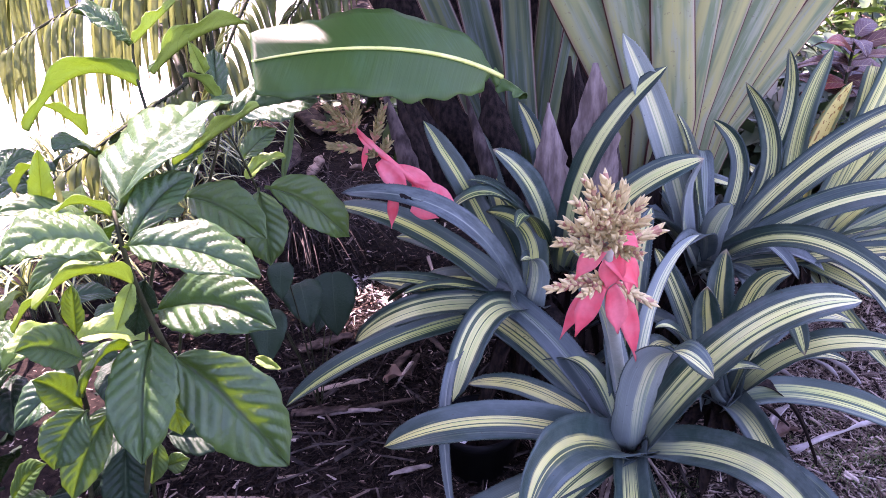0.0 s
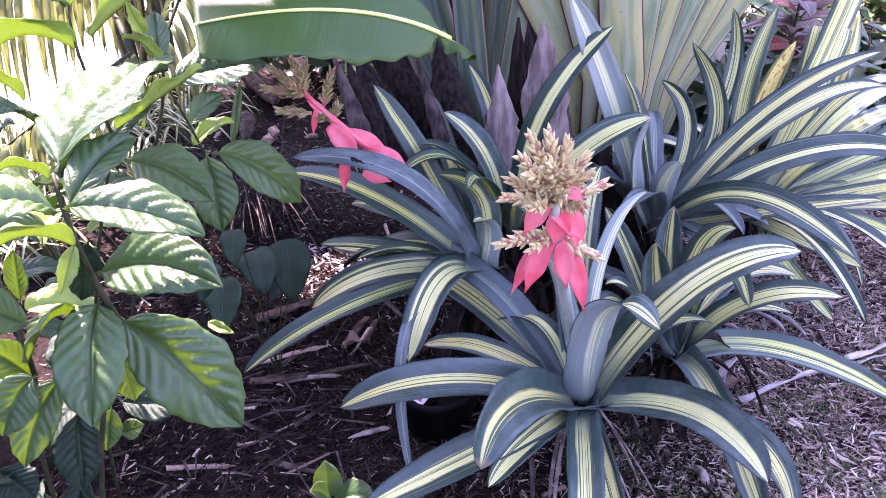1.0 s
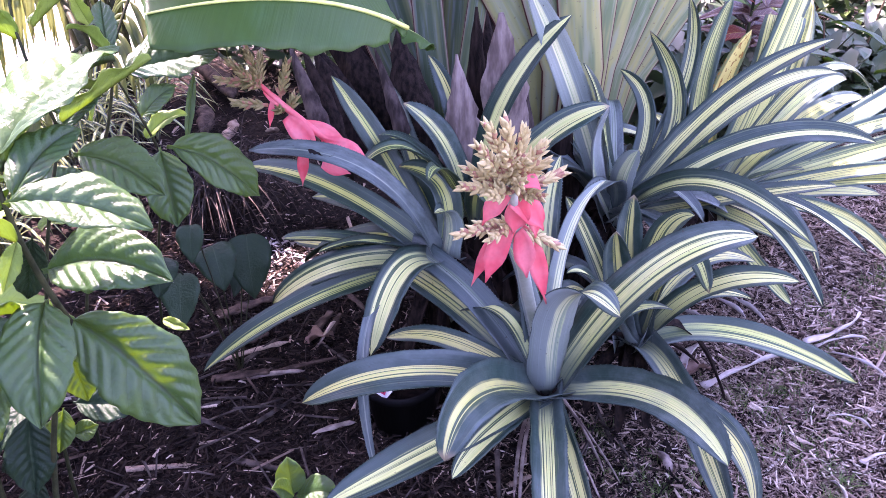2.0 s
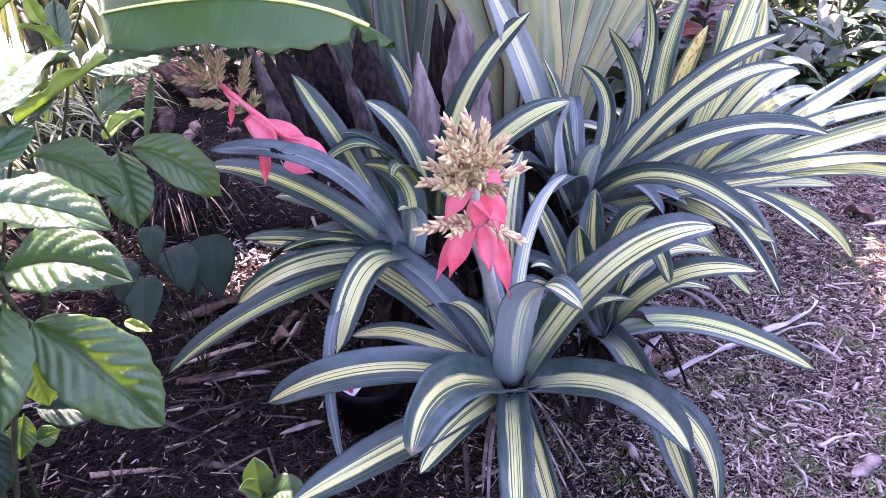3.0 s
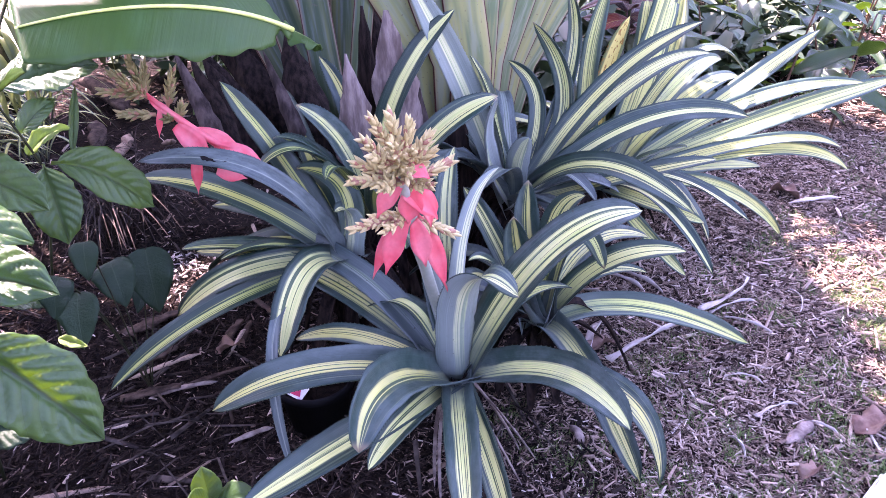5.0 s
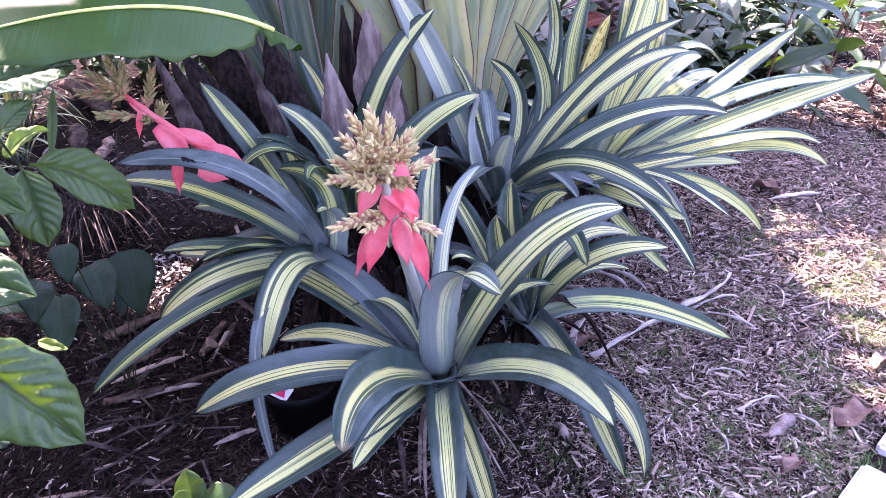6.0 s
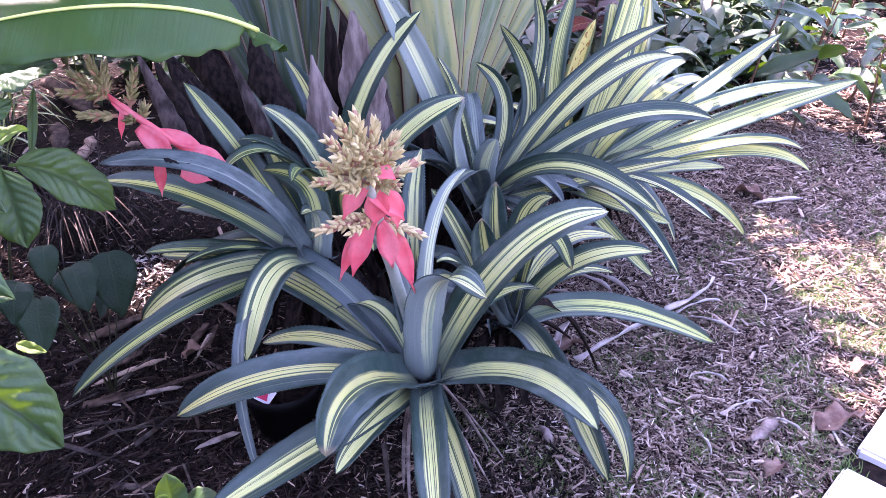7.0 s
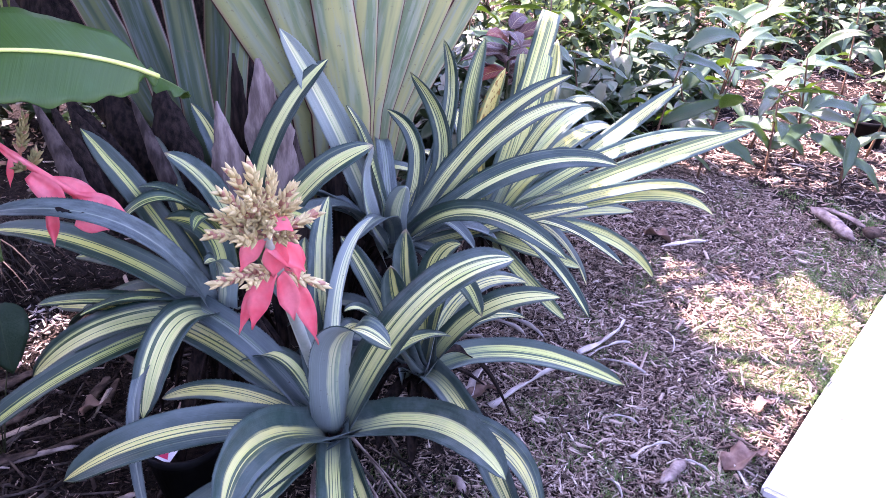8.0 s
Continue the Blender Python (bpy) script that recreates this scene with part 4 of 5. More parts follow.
    return blade("leaf_stalk", a, (1, 0, 0), width, stalk_shape, 9, cup, thick, mats, palm, "", 0.0, 0, count[0], 0, 0)


PM = (PETIOLE, PETIOLE)
for lo, hi, w in (
    ((0.584, 2.190, 0.667), (0.406, 2.170, 0.988), 0.15), ((0.628, 2.150, 0.676), (0.521, 2.130, 0.991), 0.145), ((0.670, 2.120, 0.681), (0.625, 2.090, 0.994), 0.135),
    ((0.703, 2.150, 0.669), (0.716, 2.120, 0.985), 0.10), ((0.727, 2.170, 0.661), (0.794, 2.150, 0.977), 0.11), ((0.765, 2.200, 0.648), (0.875, 2.180, 0.968), 0.11),
    ((0.811, 2.230, 0.635), (0.959, 2.220, 0.958), 0.10), ((0.867, 2.270, 0.618), (1.072, 2.280, 0.944), 0.09)):
    petiole(lo, hi, w, PM, (0.66, 2.25, 0.0), 0.008, -0.20, 2.5 if hi[0] < 0.5 else 1.45)
PD = (PETIOLE_DARK, PETIOLE_DARK)
for lo, hi, w in (
    ((0.276, 2.200, 0.553), (0.257, 2.300, 0.852), 0.08), ((0.312, 2.250, 0.531), (0.347, 2.350, 0.833), 0.075), ((0.246, 2.300, 0.502), (0.164, 2.450, 0.827), 0.09),
    ((0.229, 2.400, 0.448), (0.062, 2.600, 0.803), 0.09), ((0.337, 2.150, 0.564), (0.391, 2.200, 0.862), 0.05)):
    petiole(lo, hi, w * 1.2, PD, (0.42, 2.4, 0.0), 0.012, -0.3)
# near-black stalks added behind to stand for the dark gaps
for lo, hi, w in (((0.172, 2.600, 0.338), (-0.073, 2.800, 0.771), 0.16), ((0.252, 2.650, 0.330), (0.088, 2.850, 0.746), 0.17), ((0.310, 2.600, 0.363), (0.238, 2.800, 0.744), 0.16), ((0.364, 2.550, 0.375), (0.363, 2.700, 0.755), 0.16), ((0.407, 2.500, 0.389), (0.482, 2.600, 0.767), 0.14)):
    petiole(lo, hi, w, (HUSK_SHADE, HUSK_SHADE), (0.42, 2.6, 0.0), 0.012, -0.3)


def husk_shape(v):
    return max(0.10, 1 - v ** 3.4) * (0.92 + 0.08 * math.sin(v * 23))


def torn_shape(v):
    return max(0.03, 1 - v ** 1.5) * (0.94 + 0.06 * math.sin(v * 31))


def husk(a, b, width, mat, roll=0, cup=-0.3, shape=husk_shape, bow=0.0):
    count[0] += 1
    a, b = np.array(a), np.array(b)
    return blade("husk", bez(a, (a + b) / 2 + np.array((bow, -0.01, 0)), b, 16), (1, 0, 0), width, shape, 7, cup, 0.003, (mat, mat), palm, "dry palm sheath blade, purplish-brown to shade-black", 0.04, 0, count[0], roll, 0, 0, 0, 0.25)


husk((0.325, 1.860, 0.475), (0.300, 1.860, 0.820), 0.150, HUSK, 0, -0.3, torn_shape)
husk((0.429, 1.880, 0.447), (0.397, 1.820, 0.922), 0.135, HUSK)
husk((0.361, 1.950, 0.423), (0.353, 1.920, 0.913), 0.07, HUSK_SHADE)
husk((0.011, 1.860, 0.516), (-0.102, 2.000, 0.828), 0.050, HUSK_MID, 0, -0.4, lance_shape)
husk((0.035, 1.900, 0.494), (-0.072, 2.050, 0.797), 0.06, HUSK_SHADE, 0, -0.4, lance_shape)
husk((0.109, 1.950, 0.460), (-0.046, 2.150, 0.750), 0.10, HUSK_SHADE, 0, -0.4, lance_shape)
husk((0.211, 1.950, 0.445), (0.106, 2.050, 0.793), 0.045, HUSK_MID, 0, -0.4, lance_shape)
husk((0.244, 2.050, 0.393), (0.167, 2.250, 0.778), 0.14, HUSK_SHADE, 0, -0.4, lance_shape)

husk((0.58, 2.02, -0.01), (0.60, 2.02, 0.66), 0.26, HUSK_SHADE, 0, -0.3, torn_shape)
husk((0.70, 2.05, -0.01), (0.70, 2.05, 0.62), 0.24, HUSK_SHADE, 0, -0.3, torn_shape)
husk((0.50, 2.00, -0.01), (0.49, 1.98, 0.70), 0.20, HUSK_MID, 0, -0.3, torn_shape)


# wide blackish blades added to fill shaded gaps and hide bright ground
for lo, hi, w in (((0.183, 2.250, 0.308), (0.013, 2.500, 0.711), 0.16), ((0.117, 2.200, 0.341), (-0.081, 2.400, 0.714), 0.12), ((0.306, 2.300, 0.267), (0.228, 2.600, 0.754), 0.2), ((0.360, 2.300, 0.259), (0.339, 2.600, 0.779), 0.2), ((0.414, 2.300, 0.251), (0.435, 2.500, 0.793), 0.18), ((0.257, 2.400, 0.227), (0.122, 2.700, 0.740), 0.2)):
    husk(lo, hi, w, HUSK_SHADE, 0, -0.3, lance_shape)


def banana_shape(v):
    if v < 0.09:
        return 0.14 + 0.08 * math.sin(v * 90)
    if v < 0.5:
        return 0.36 + 0.64 * math.sin((v - 0.09) / 0.41 * math.pi / 2) ** 0.65
    if v < 0.6:
        return 1.0
    return 1.0 - 0.28 * ((v - 0.6) / 0.4) ** 1.6


banana = thing("banana_leaf", (0.237, 1.750, 0.878), "large green banana-like leaf with a torn end", "leaf")
blade("leaf_blade", bez((0.185, 1.750, 0.915), (-0.024, 1.620, 1.011), (-0.298, 1.550, 1.012), 90), (0, 0.75, 0.60), 0.212, banana_shape, 13, 0.0, 0.0015, (BANANA, BANANA), banana, "", 0.035, 0, 5, 0, -6, 0, -0.12, 0.11)
blade("torn_end", bez((0.166, 1.755, 0.919), (0.207, 1.760, 0.897), (0.244, 1.770, 0.863), 14), (0, 0.75, 0.60), 0.075, lance_shape, 7, 0.3, 0.0015, (BANANA, BANANA), banana, "ragged torn end of the leaf", 0.12, 0, 6, 20, 40, 0, 0.2, 0.35)
tube("midrib", bez(np.array((0.185, 1.750, 0.915)) + (0, -0.003, 0.001), np.array((-0.024, 1.620, 1.011)) + (0, -0.003, 0.001), np.array((-0.292, 1.550, 1.012)) + (0, -0.003, 0.001), 40), list(np.linspace(0.0055, 0.0022, 40)), 8, (MIDRIB,), banana, "pale yellow-green midrib")

# crown of the palm: unseen long-stalked leaves, placed high to shade the bed
for i, (h, r0, l, z, wd) in enumerate((
    (181, 0.0, 1.35, 2.42, 0.42), (157, 0.0, 2.2, 2.5, 0.55), (155, 0.0, 2.0, 2.6, 0.55), (144, 0.0, 2.1, 2.5, 0.55), (133, 0.0, 2.2, 2.6, 0.55), (120, 0.0, 1.9, 2.6, 0.5),
    (127, 1.6, 1.5, 2.7, 0.55), (116, 1.4, 1.6, 2.8, 0.55), (150, 0.0, 1.1, 2.7, 0.5),
    (106, 1.0, 1.6, 2.65, 0.5), (96, 1.15, 1.5, 2.7, 0.5), (86, 1.25, 1.5, 2.6, 0.5), (76, 1.3, 1.5, 2.7, 0.5), (69, 1.12, 1.15, 2.6, 0.14), (58, 1.15, 1.0, 2.7, 0.44), (48, 1.2, 1.0, 2.6, 0.46), (63, 1.2, 1.0, 2.5, 0.36), (53, 1.2, 0.95, 2.55, 0.38), (98, 0.5, 1.0, 2.5, 0.45), 
    (176, 0.15, 1.2, 1.75, 0.42), (192, 0.15, 0.82, 1.7, 0.42), (207, 0.15, 1.15, 1.8, 0.42), (221, 0.15, 1.1, 1.72, 0.40), (163, 0.15, 1.75, 1.8, 0.46), (178, 0.7, 1.3, 1.62, 0.5), (172, 1.9, 1.3, 1.75, 0.55), (181, 1.9, 1.2, 1.7, 0.55), (170, 0.9, 1.2, 1.68, 0.5), (141, 1.95, 0.6, 1.75, 0.30), (156, 1.15, 0.9, 1.78, 0.5), (131, 1.3, 1.4, 1.7, 0.5), (128, 1.9, 1.6, 1.75, 0.6), (137, 1.6, 1.5, 1.65, 0.55), (121, 1.5, 1.6, 1.7, 0.55), (200, 0.1, 1.1, 2.1, 0.45), (216, 0.1, 1.0, 2.2, 0.45),
    (232, 0.4, 1.7, 2.75, 0.55), (246, 0.3, 1.6, 2.6, 0.55), (258, 0.5, 1.8, 2.8, 0.55), (271, 0.3, 1.6, 2.65, 0.55), (239, 1.0, 1.5, 2.5, 0.5), (265, 1.1, 1.4, 2.45, 0.5), (225, 1.0, 1.4, 2.5, 0.5), (252, 1.3, 1.3, 2.7, 0.55))):
    h = radians(h)
    d = np.array((math.cos(h), math.sin(h), 0))
    o = np.array((0.62, 2.32, z - 0.1))
    a = o + d * (r0 + 0.05) + np.array((0, 0, 0.1))
    if r0:
        tube("leaf_stalk", bez(o, (o + a) / 2 + np.array((0, 0, 0.12)), a, 8), list(np.linspace(0.014, 0.010, 8)), 8, (PETIOLE_DARK,), palm)
    blade("palm_shade_leaf", bez(a, a + d * l * 0.5 + np.array((0, 0, 0.10)), a + d * l + np.array((0, 0, -0.05)), 24), (math.sin(h), -math.cos(h), 0), wd, banana_shape, 9, 0.0, 0.002, (BANANA, BANANA), palm, "", 0.05, 0, 30 + i, 0, 0, 0, 0.15, 0.2)


# ---------- broad-leaved shrub ----------
def broad_leaf(parent, a, b, width, sag=0.02, roll=0, mat=None, vein=0.034, nx=17, n=96, shape=None, fold=0.12, tilt=0.5, wave=0.03, ragged=0.05, side=None):
    """A broad leaf from a to b; its face looks up and, by tilt, towards the walk, unless side is given."""
    count[0] += 1
    a, b = np.array(a), np.array(b)
    t = unit(b - a)
    if side is None:
        side = np.cross(t, np.array((0.0, -tilt, math.sqrt(1 - tilt * tilt))))
    m = (a + b) / 2 + np.array((0, 0, sag))
    mm = mat or LEAF_SHRUB
    return blade("leaf", bez(a, m, b, n), side, width, shape or broad_shape, nx, 0.0, 0.0008, (mm, mm), parent, "", wave, vein, count[0], roll, 0, 0, fold, ragged)


def shrub_leaf(parent, base, heading, pitch, length, width, roll, sag, mat):
    """A leaf of the shrub: where its stalk joins, which way it points and droops, its size and roll."""
    h, p = radians(heading), radians(pitch)
    tip = np.array(base) + length * np.array((math.cos(h) * math.cos(p), math.sin(h) * math.cos(p), math.sin(p)))
    side = (math.sin(h), -math.cos(h), 0)
    if mat is LEAF_YOUNG:
        return broad_leaf(parent, base, tip, width, sag, roll, mat, 0.05, 13, 64, lance_shape, 0.45, 0, 0.09, 0.15, side)
    return broad_leaf(parent, base, tip, width, sag, roll, mat, 0.066, 19, 110, None, 0.10, 0, 0.04, 0.10, side)


shrub = thing("shrub", (-0.42, 0.98, 0.0), "broad-leaved shrub with glossy corrugated green leaves", "shrub")


def shrub_stem(a, m, b, r):
    tube("stem", bez(a, m, b, 9), list(np.linspace(r * 0.75, r * 0.45, 9)), 7, (STEM,), shrub)


shrub_stem((-0.48, 1.02, 0.0), (-0.43, 1.0, 0.40), (-0.309, 0.970, 0.744), 0.008)
shrub_stem((-0.309, 0.970, 0.744), (-0.310, 0.920, 0.892), (-0.330, 0.950, 0.982), 0.006)
shrub_stem((-0.52, 1.02, 0.0), (-0.50, 0.98, 0.4), (-0.420, 0.920, 0.697), 0.007)
shrub_stem((-0.420, 0.920, 0.697), (-0.420, 0.920, 0.819), (-0.446, 0.950, 0.879), 0.005)
shrub_stem((-0.58, 1.3, 0.0), (-0.50, 1.25, 0.5), (-0.351, 1.200, 0.927), 0.006)
shrub_stem((-0.351, 1.200, 0.927), (-0.393, 1.250, 1.043), (-0.402, 1.280, 1.111), 0.004)
shrub_stem((-0.60, 1.5, 0.0), (-0.52, 1.45, 0.4), (-0.371, 1.400, 0.818), 0.006)
shrub_stem((-0.371, 1.400, 0.818), (-0.308, 1.350, 0.972), (-0.294, 1.280, 1.062), 0.004)
shrub_stem((-0.50, 1.8, 0.0), (-0.44, 1.7, 0.35), (-0.325, 1.580, 0.701), 0.006)
shrub_stem((-0.325, 1.580, 0.701), (-0.323, 1.500, 0.816), (-0.332, 1.420, 0.945), 0.004)
shrub_leaf(shrub, (-0.317, 0.980, 0.748), -11, -50, 0.241, 0.120, -43, 0.020, LEAF_SHRUB)
shrub_leaf(shrub, (-0.319, 0.950, 0.795), -85, -38, 0.167, 0.087, 12, 0.030, LEAF_SHRUB)
shrub_leaf(shrub, (-0.292, 0.910, 0.860), -22, 6, 0.188, 0.085, -37, 0.025, LEAF_SHRUB)
shrub_leaf(shrub, (-0.293, 0.880, 0.968), -7, -11, 0.164, 0.076, -16, 0.020, LEAF_SHRUB)
shrub_leaf(shrub, (-0.290, 0.860, 0.975), -138, 13, 0.124, 0.091, 13, 0.025, LEAF_SHRUB)
shrub_leaf(shrub, (-0.367, 0.980, 0.931), -148, 29, 0.129, 0.054, 17, 0.020, LEAF_SHRUB)
shrub_leaf(shrub, (-0.334, 0.960, 0.979), 73, 12, 0.278, 0.160, 12, 0.030, LEAF_GLOSS)
shrub_leaf(shrub, (-0.306, 0.920, 0.952), 70, 14, 0.142, 0.060, -16, 0.020, LEAF_SHRUB)
shrub_leaf(shrub, (-0.341, 1.200, 0.889), -20, -19, 0.154, 0.080, -34, 0.020, LEAF_SHRUB)
shrub_leaf(shrub, (-0.313, 1.520, 0.765), -71, -67, 0.159, 0.091, -2, 0.020, LEAF_SHRUB)
shrub_leaf(shrub, (-0.308, 1.550, 0.752), 25, -42, 0.228, 0.106, -54, 0.030, LEAF_SHRUB)
shrub_leaf(shrub, (-0.293, 0.880, 0.921), -134, 7, 0.112, 0.045, -21, 0.030, LEAF_YOUNG)
shrub_leaf(shrub, (-0.305, 0.900, 0.908), -139, -61, 0.063, 0.025, 65, 0.000, LEAF_YOUNG)
shrub_leaf(shrub, (-0.335, 0.950, 0.976), -135, 16, 0.073, 0.029, -21, 0.020, LEAF_YOUNG)
shrub_leaf(shrub, (-0.399, 1.260, 1.053), -140, -11, 0.174, 0.069, -26, 0.050, LEAF_YOUNG)
shrub_leaf(shrub, (-0.375, 1.260, 1.070), 37, 18, 0.176, 0.071, 29, 0.020, LEAF_YOUNG)
shrub_leaf(shrub, (-0.347, 1.200, 0.946), 47, 18, 0.174, 0.070, 26, 0.000, LEAF_YOUNG)
shrub_leaf(shrub, (-0.403, 1.280, 1.111), -146, 41, 0.093, 0.079, 20, 0.010, LEAF_GLOSS)
shrub_leaf(shrub, (-0.401, 1.280, 1.113), 34, 36, 0.090, 0.036, 38, 0.000, LEAF_YOUNG)
shrub_leaf(shrub, (-0.289, 1.250, 1.070), -99, 61, 0.063, 0.025, 144, 0.000, LEAF_YOUNG)
shrub_leaf(shrub, (-0.291, 1.300, 1.014), -123, 41, 0.079, 0.031, -16, 0.015, LEAF_YOUNG)
shrub_leaf(shrub, (-0.362, 1.550, 0.906), 22, 3, 0.184, 0.125, -25, 0.010, LEAF_GLOSS)
shrub_leaf(shrub, (-0.333, 1.520, 0.784), 21, 22, 0.090, 0.036, -37, 0.015, LEAF_YOUNG)
shrub_leaf(shrub, (-0.331, 1.500, 0.831), 38, 29, 0.094, 0.050, -32, 0.010, LEAF_SHRUB)
shrub_leaf(shrub, (-0.269, 1.720, 0.853), -116, -64, 0.154, 0.019, 38, 0.000, LEAF_SHRUB)
shrub_leaf(shrub, (-0.299, 1.320, 0.962), -131, -43, 0.073, 0.029, -41, 0.020, LEAF_YOUNG)
shrub_leaf(shrub, (-0.368, 0.860, 0.824), -124, 36, 0.089, 0.054, 61, 0.015, LEAF_SHRUB)
shrub_leaf(shrub, (-0.425, 0.920, 0.697), -127, 58, 0.094, 0.050, 86, 0.010, LEAF_SHRUB)
shrub_leaf(shrub, (-0.393, 0.880, 0.729), -127, -42, 0.085, 0.061, 52, 0.015, LEAF_SHRUB)
shrub_leaf(shrub, (-0.393, 0.940, 0.680), -136, -52, 0.141, 0.058, 58, 0.020, LEAF_SHRUB)
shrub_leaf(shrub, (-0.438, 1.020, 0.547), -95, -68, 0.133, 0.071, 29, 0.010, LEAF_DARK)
shrub_leaf(shrub, (-0.396, 1.040, 0.534), -132, -70, 0.079, 0.041, 58, 0.000, LEAF_SHRUB)
shrub_leaf(shrub, (-0.406, 1.060, 0.459), -12, 29, 0.057, 0.034, -62, 0.000, LEAF_SHRUB)
shrub_leaf(shrub, (-0.422, 1.120, 0.477), 0, -4, 0.114, 0.068, -38, 0.000, LEAF_DARK)
shrub_leaf(shrub, (-0.373, 1.060, 0.637), -47, -74, 0.096, 0.053, -29, 0.010, LEAF_SHRUB)
shrub_leaf(shrub, (-0.343, 0.930, 0.792), -131, -23, 0.087, 0.074, -27, 0.030, LEAF_SHRUB)
shrub_leaf(shrub, (-0.543, 0.880, 0.565), -14, 47, 0.124, 0.042, -56, 0.010, LEAF_SHRUB)
shrub_leaf(shrub, (-0.599, 1.020, 0.430), -20, -41, 0.079, 0.067, -25, 0.000, LEAF_DARK)
shrub_leaf(shrub, (-0.256, 1.160, 0.608), -23, -12, 0.051, 0.020, -43, 0.000, LEAF_YOUNG)
shrub_leaf(shrub, (-0.447, 1.180, 0.968), -120, 25, 0.076, 0.065, 11, 0.015, LEAF_GLOSS)
shrub_leaf(shrub, (-0.448, 1.000, 0.964), -36, 69, 0.096, 0.033, -152, 0.000, LEAF_YOUNG)
shrub_leaf(shrub, (-0.364, 0.970, 0.899), -150, -8, 0.100, 0.043, 35, 0.020, LEAF_SHRUB)
shrub_leaf(shrub, (-0.309, 1.350, 0.991), 102, 47, 0.105, 0.042, 2, 0.010, LEAF_GLOSS)
shrub_leaf(shrub, (-0.360, 1.220, 0.919), 50, 23, 0.085, 0.046, -11, 0.010, LEAF_GLOSS)
shrub_leaf(shrub, (-0.416, 0.920, 0.870), -137, -18, 0.062, 0.025, -27, 0.020, LEAF_YOUNG)
shrub_leaf(shrub, (-0.493, 1.250, 0.978), -126, 47, 0.091, 0.036, -18, 0.010, LEAF_YOUNG)
shrub_leaf(shrub, (-0.301, 0.930, 0.898), 143, -60, 0.133, 0.041, 139, 0.000, LEAF_DARK)
shrub_leaf(shrub, (-0.424, 0.950, 0.799), 0, 80, 0.080, 0.032, -82, 0.000, LEAF_SHRUB)

# leaves deeper in the shrub
rs = random.Random(77)
for i in range(40):
    y = rs.uniform(1.25, 1.9)
    x = -0.52 - (y - 1.1) * 0.42 + rs.gauss(0, 0.15)
    z = rs.uniform(0.30, 0.92) - (y - 1.1) * 0.15
    if x > -0.40 - (y - 1.1) * 0.12:
        continue
    l = rs.uniform(0.09, 0.16)
    shrub_leaf(shrub, (x, y, z), rs.uniform(0, 360), rs.uniform(-40, 8), l, l * 0.5, rs.uniform(-30, 30), 0.02, LEAF_GLOSS if rs.random() < 0.65 else LEAF_YOUNG)
# low leaves: three in five coloured dark to stand for shade
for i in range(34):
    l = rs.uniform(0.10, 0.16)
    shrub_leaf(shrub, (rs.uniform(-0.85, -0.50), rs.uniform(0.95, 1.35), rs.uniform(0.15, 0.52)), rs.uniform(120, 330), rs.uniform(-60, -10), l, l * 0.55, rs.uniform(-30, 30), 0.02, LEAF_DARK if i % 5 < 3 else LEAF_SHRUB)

anthurium = thing("anthurium", (-0.30, 1.75, 0.0), "dark heart-leaved low plant in deep shade", "plant")
for a, b, w in (((-0.307, 1.600, 0.548), (-0.310, 1.560, 0.474), 0.06), ((-0.248, 1.850, 0.380), (-0.239, 1.780, 0.227), 0.12), ((-0.351, 1.600, 0.426), (-0.353, 1.530, 0.322), 0.09), ((-0.312, 1.750, 0.409), (-0.284, 1.680, 0.321), 0.10), ((-0.237, 1.950, 0.281), (-0.309, 1.850, 0.190), 0.09),
                ((-0.359, 1.550, 0.499), (-0.376, 1.500, 0.428), 0.08)):
    broad_leaf(anthurium, a, b, w, 0.02, 0, LEAF_DARK, 0.006, 9, 30, heart_shape)
    tube("stem", bez((-0.30, 1.75, 0.0), np.array(a) * 0.5 + np.array((-0.15, 0.88, 0.05)), a, 6), [0.0018] * 6, 6, (STEM,), anthurium)

seedling = thing("seedling", (-0.114, 1.304, 0.000), "small bright green seedling in the mulch", "seedling")
for a, b, w in (((-0.083, 1.120, 0.217), (-0.088, 1.140, 0.297), 0.055), ((-0.078, 1.120, 0.216), (0.006, 1.080, 0.257), 0.06), ((-0.079, 1.100, 0.238), (-0.106, 1.060, 0.302), 0.04)):
    broad_leaf(seedling, a, b, w, 0.01, 0, LEAF_SHRUB, 0.03)
    tube("stem", bez(seedling.location, (np.array(seedling.location) + np.array(a)) / 2, a, 5), [0.002] * 5, 6, (STEM,), seedling)


# ---------- ginger plants behind ----------
def ginger(x, y, h, n, seed, lean=0.0):
    rnd = random.Random(seed)
    e = thing("ginger_plant", (x, y, 0.0), "upright ginger plant with glossy lance-shaped leaves", "plant", "ginger plants")
    top = np.array((x + rnd.uniform(-0.15, 0.15) + lean, y + rnd.uniform(-0.15, 0.05), h))
    c = bez((x, y, 0), (x * 0.6 + top[0] * 0.4, y * 0.6 + top[1] * 0.4, h * 0.5), top, 10)
    tube("stem", c, list(np.linspace(0.007, 0.003, 10)), 7, (CANE,), e)
    for i in range(n):
        f = 0.35 + 0.65 * i / max(1, n - 1)
        p = c[int(f * 9)]
        a = i * 2.6 + rnd.uniform(-0.7, 0.7)
        l = rnd.uniform(0.16, 0.30)
        up = rnd.uniform(-0.15, 0.14)
        q = p + np.array((math.cos(a) * l, math.sin(a) * l, up))
        count[0] += 1
        m = (p + q) / 2 + np.array((0, 0, rnd.uniform(0.01, 0.05)))
        t = unit(q - p)
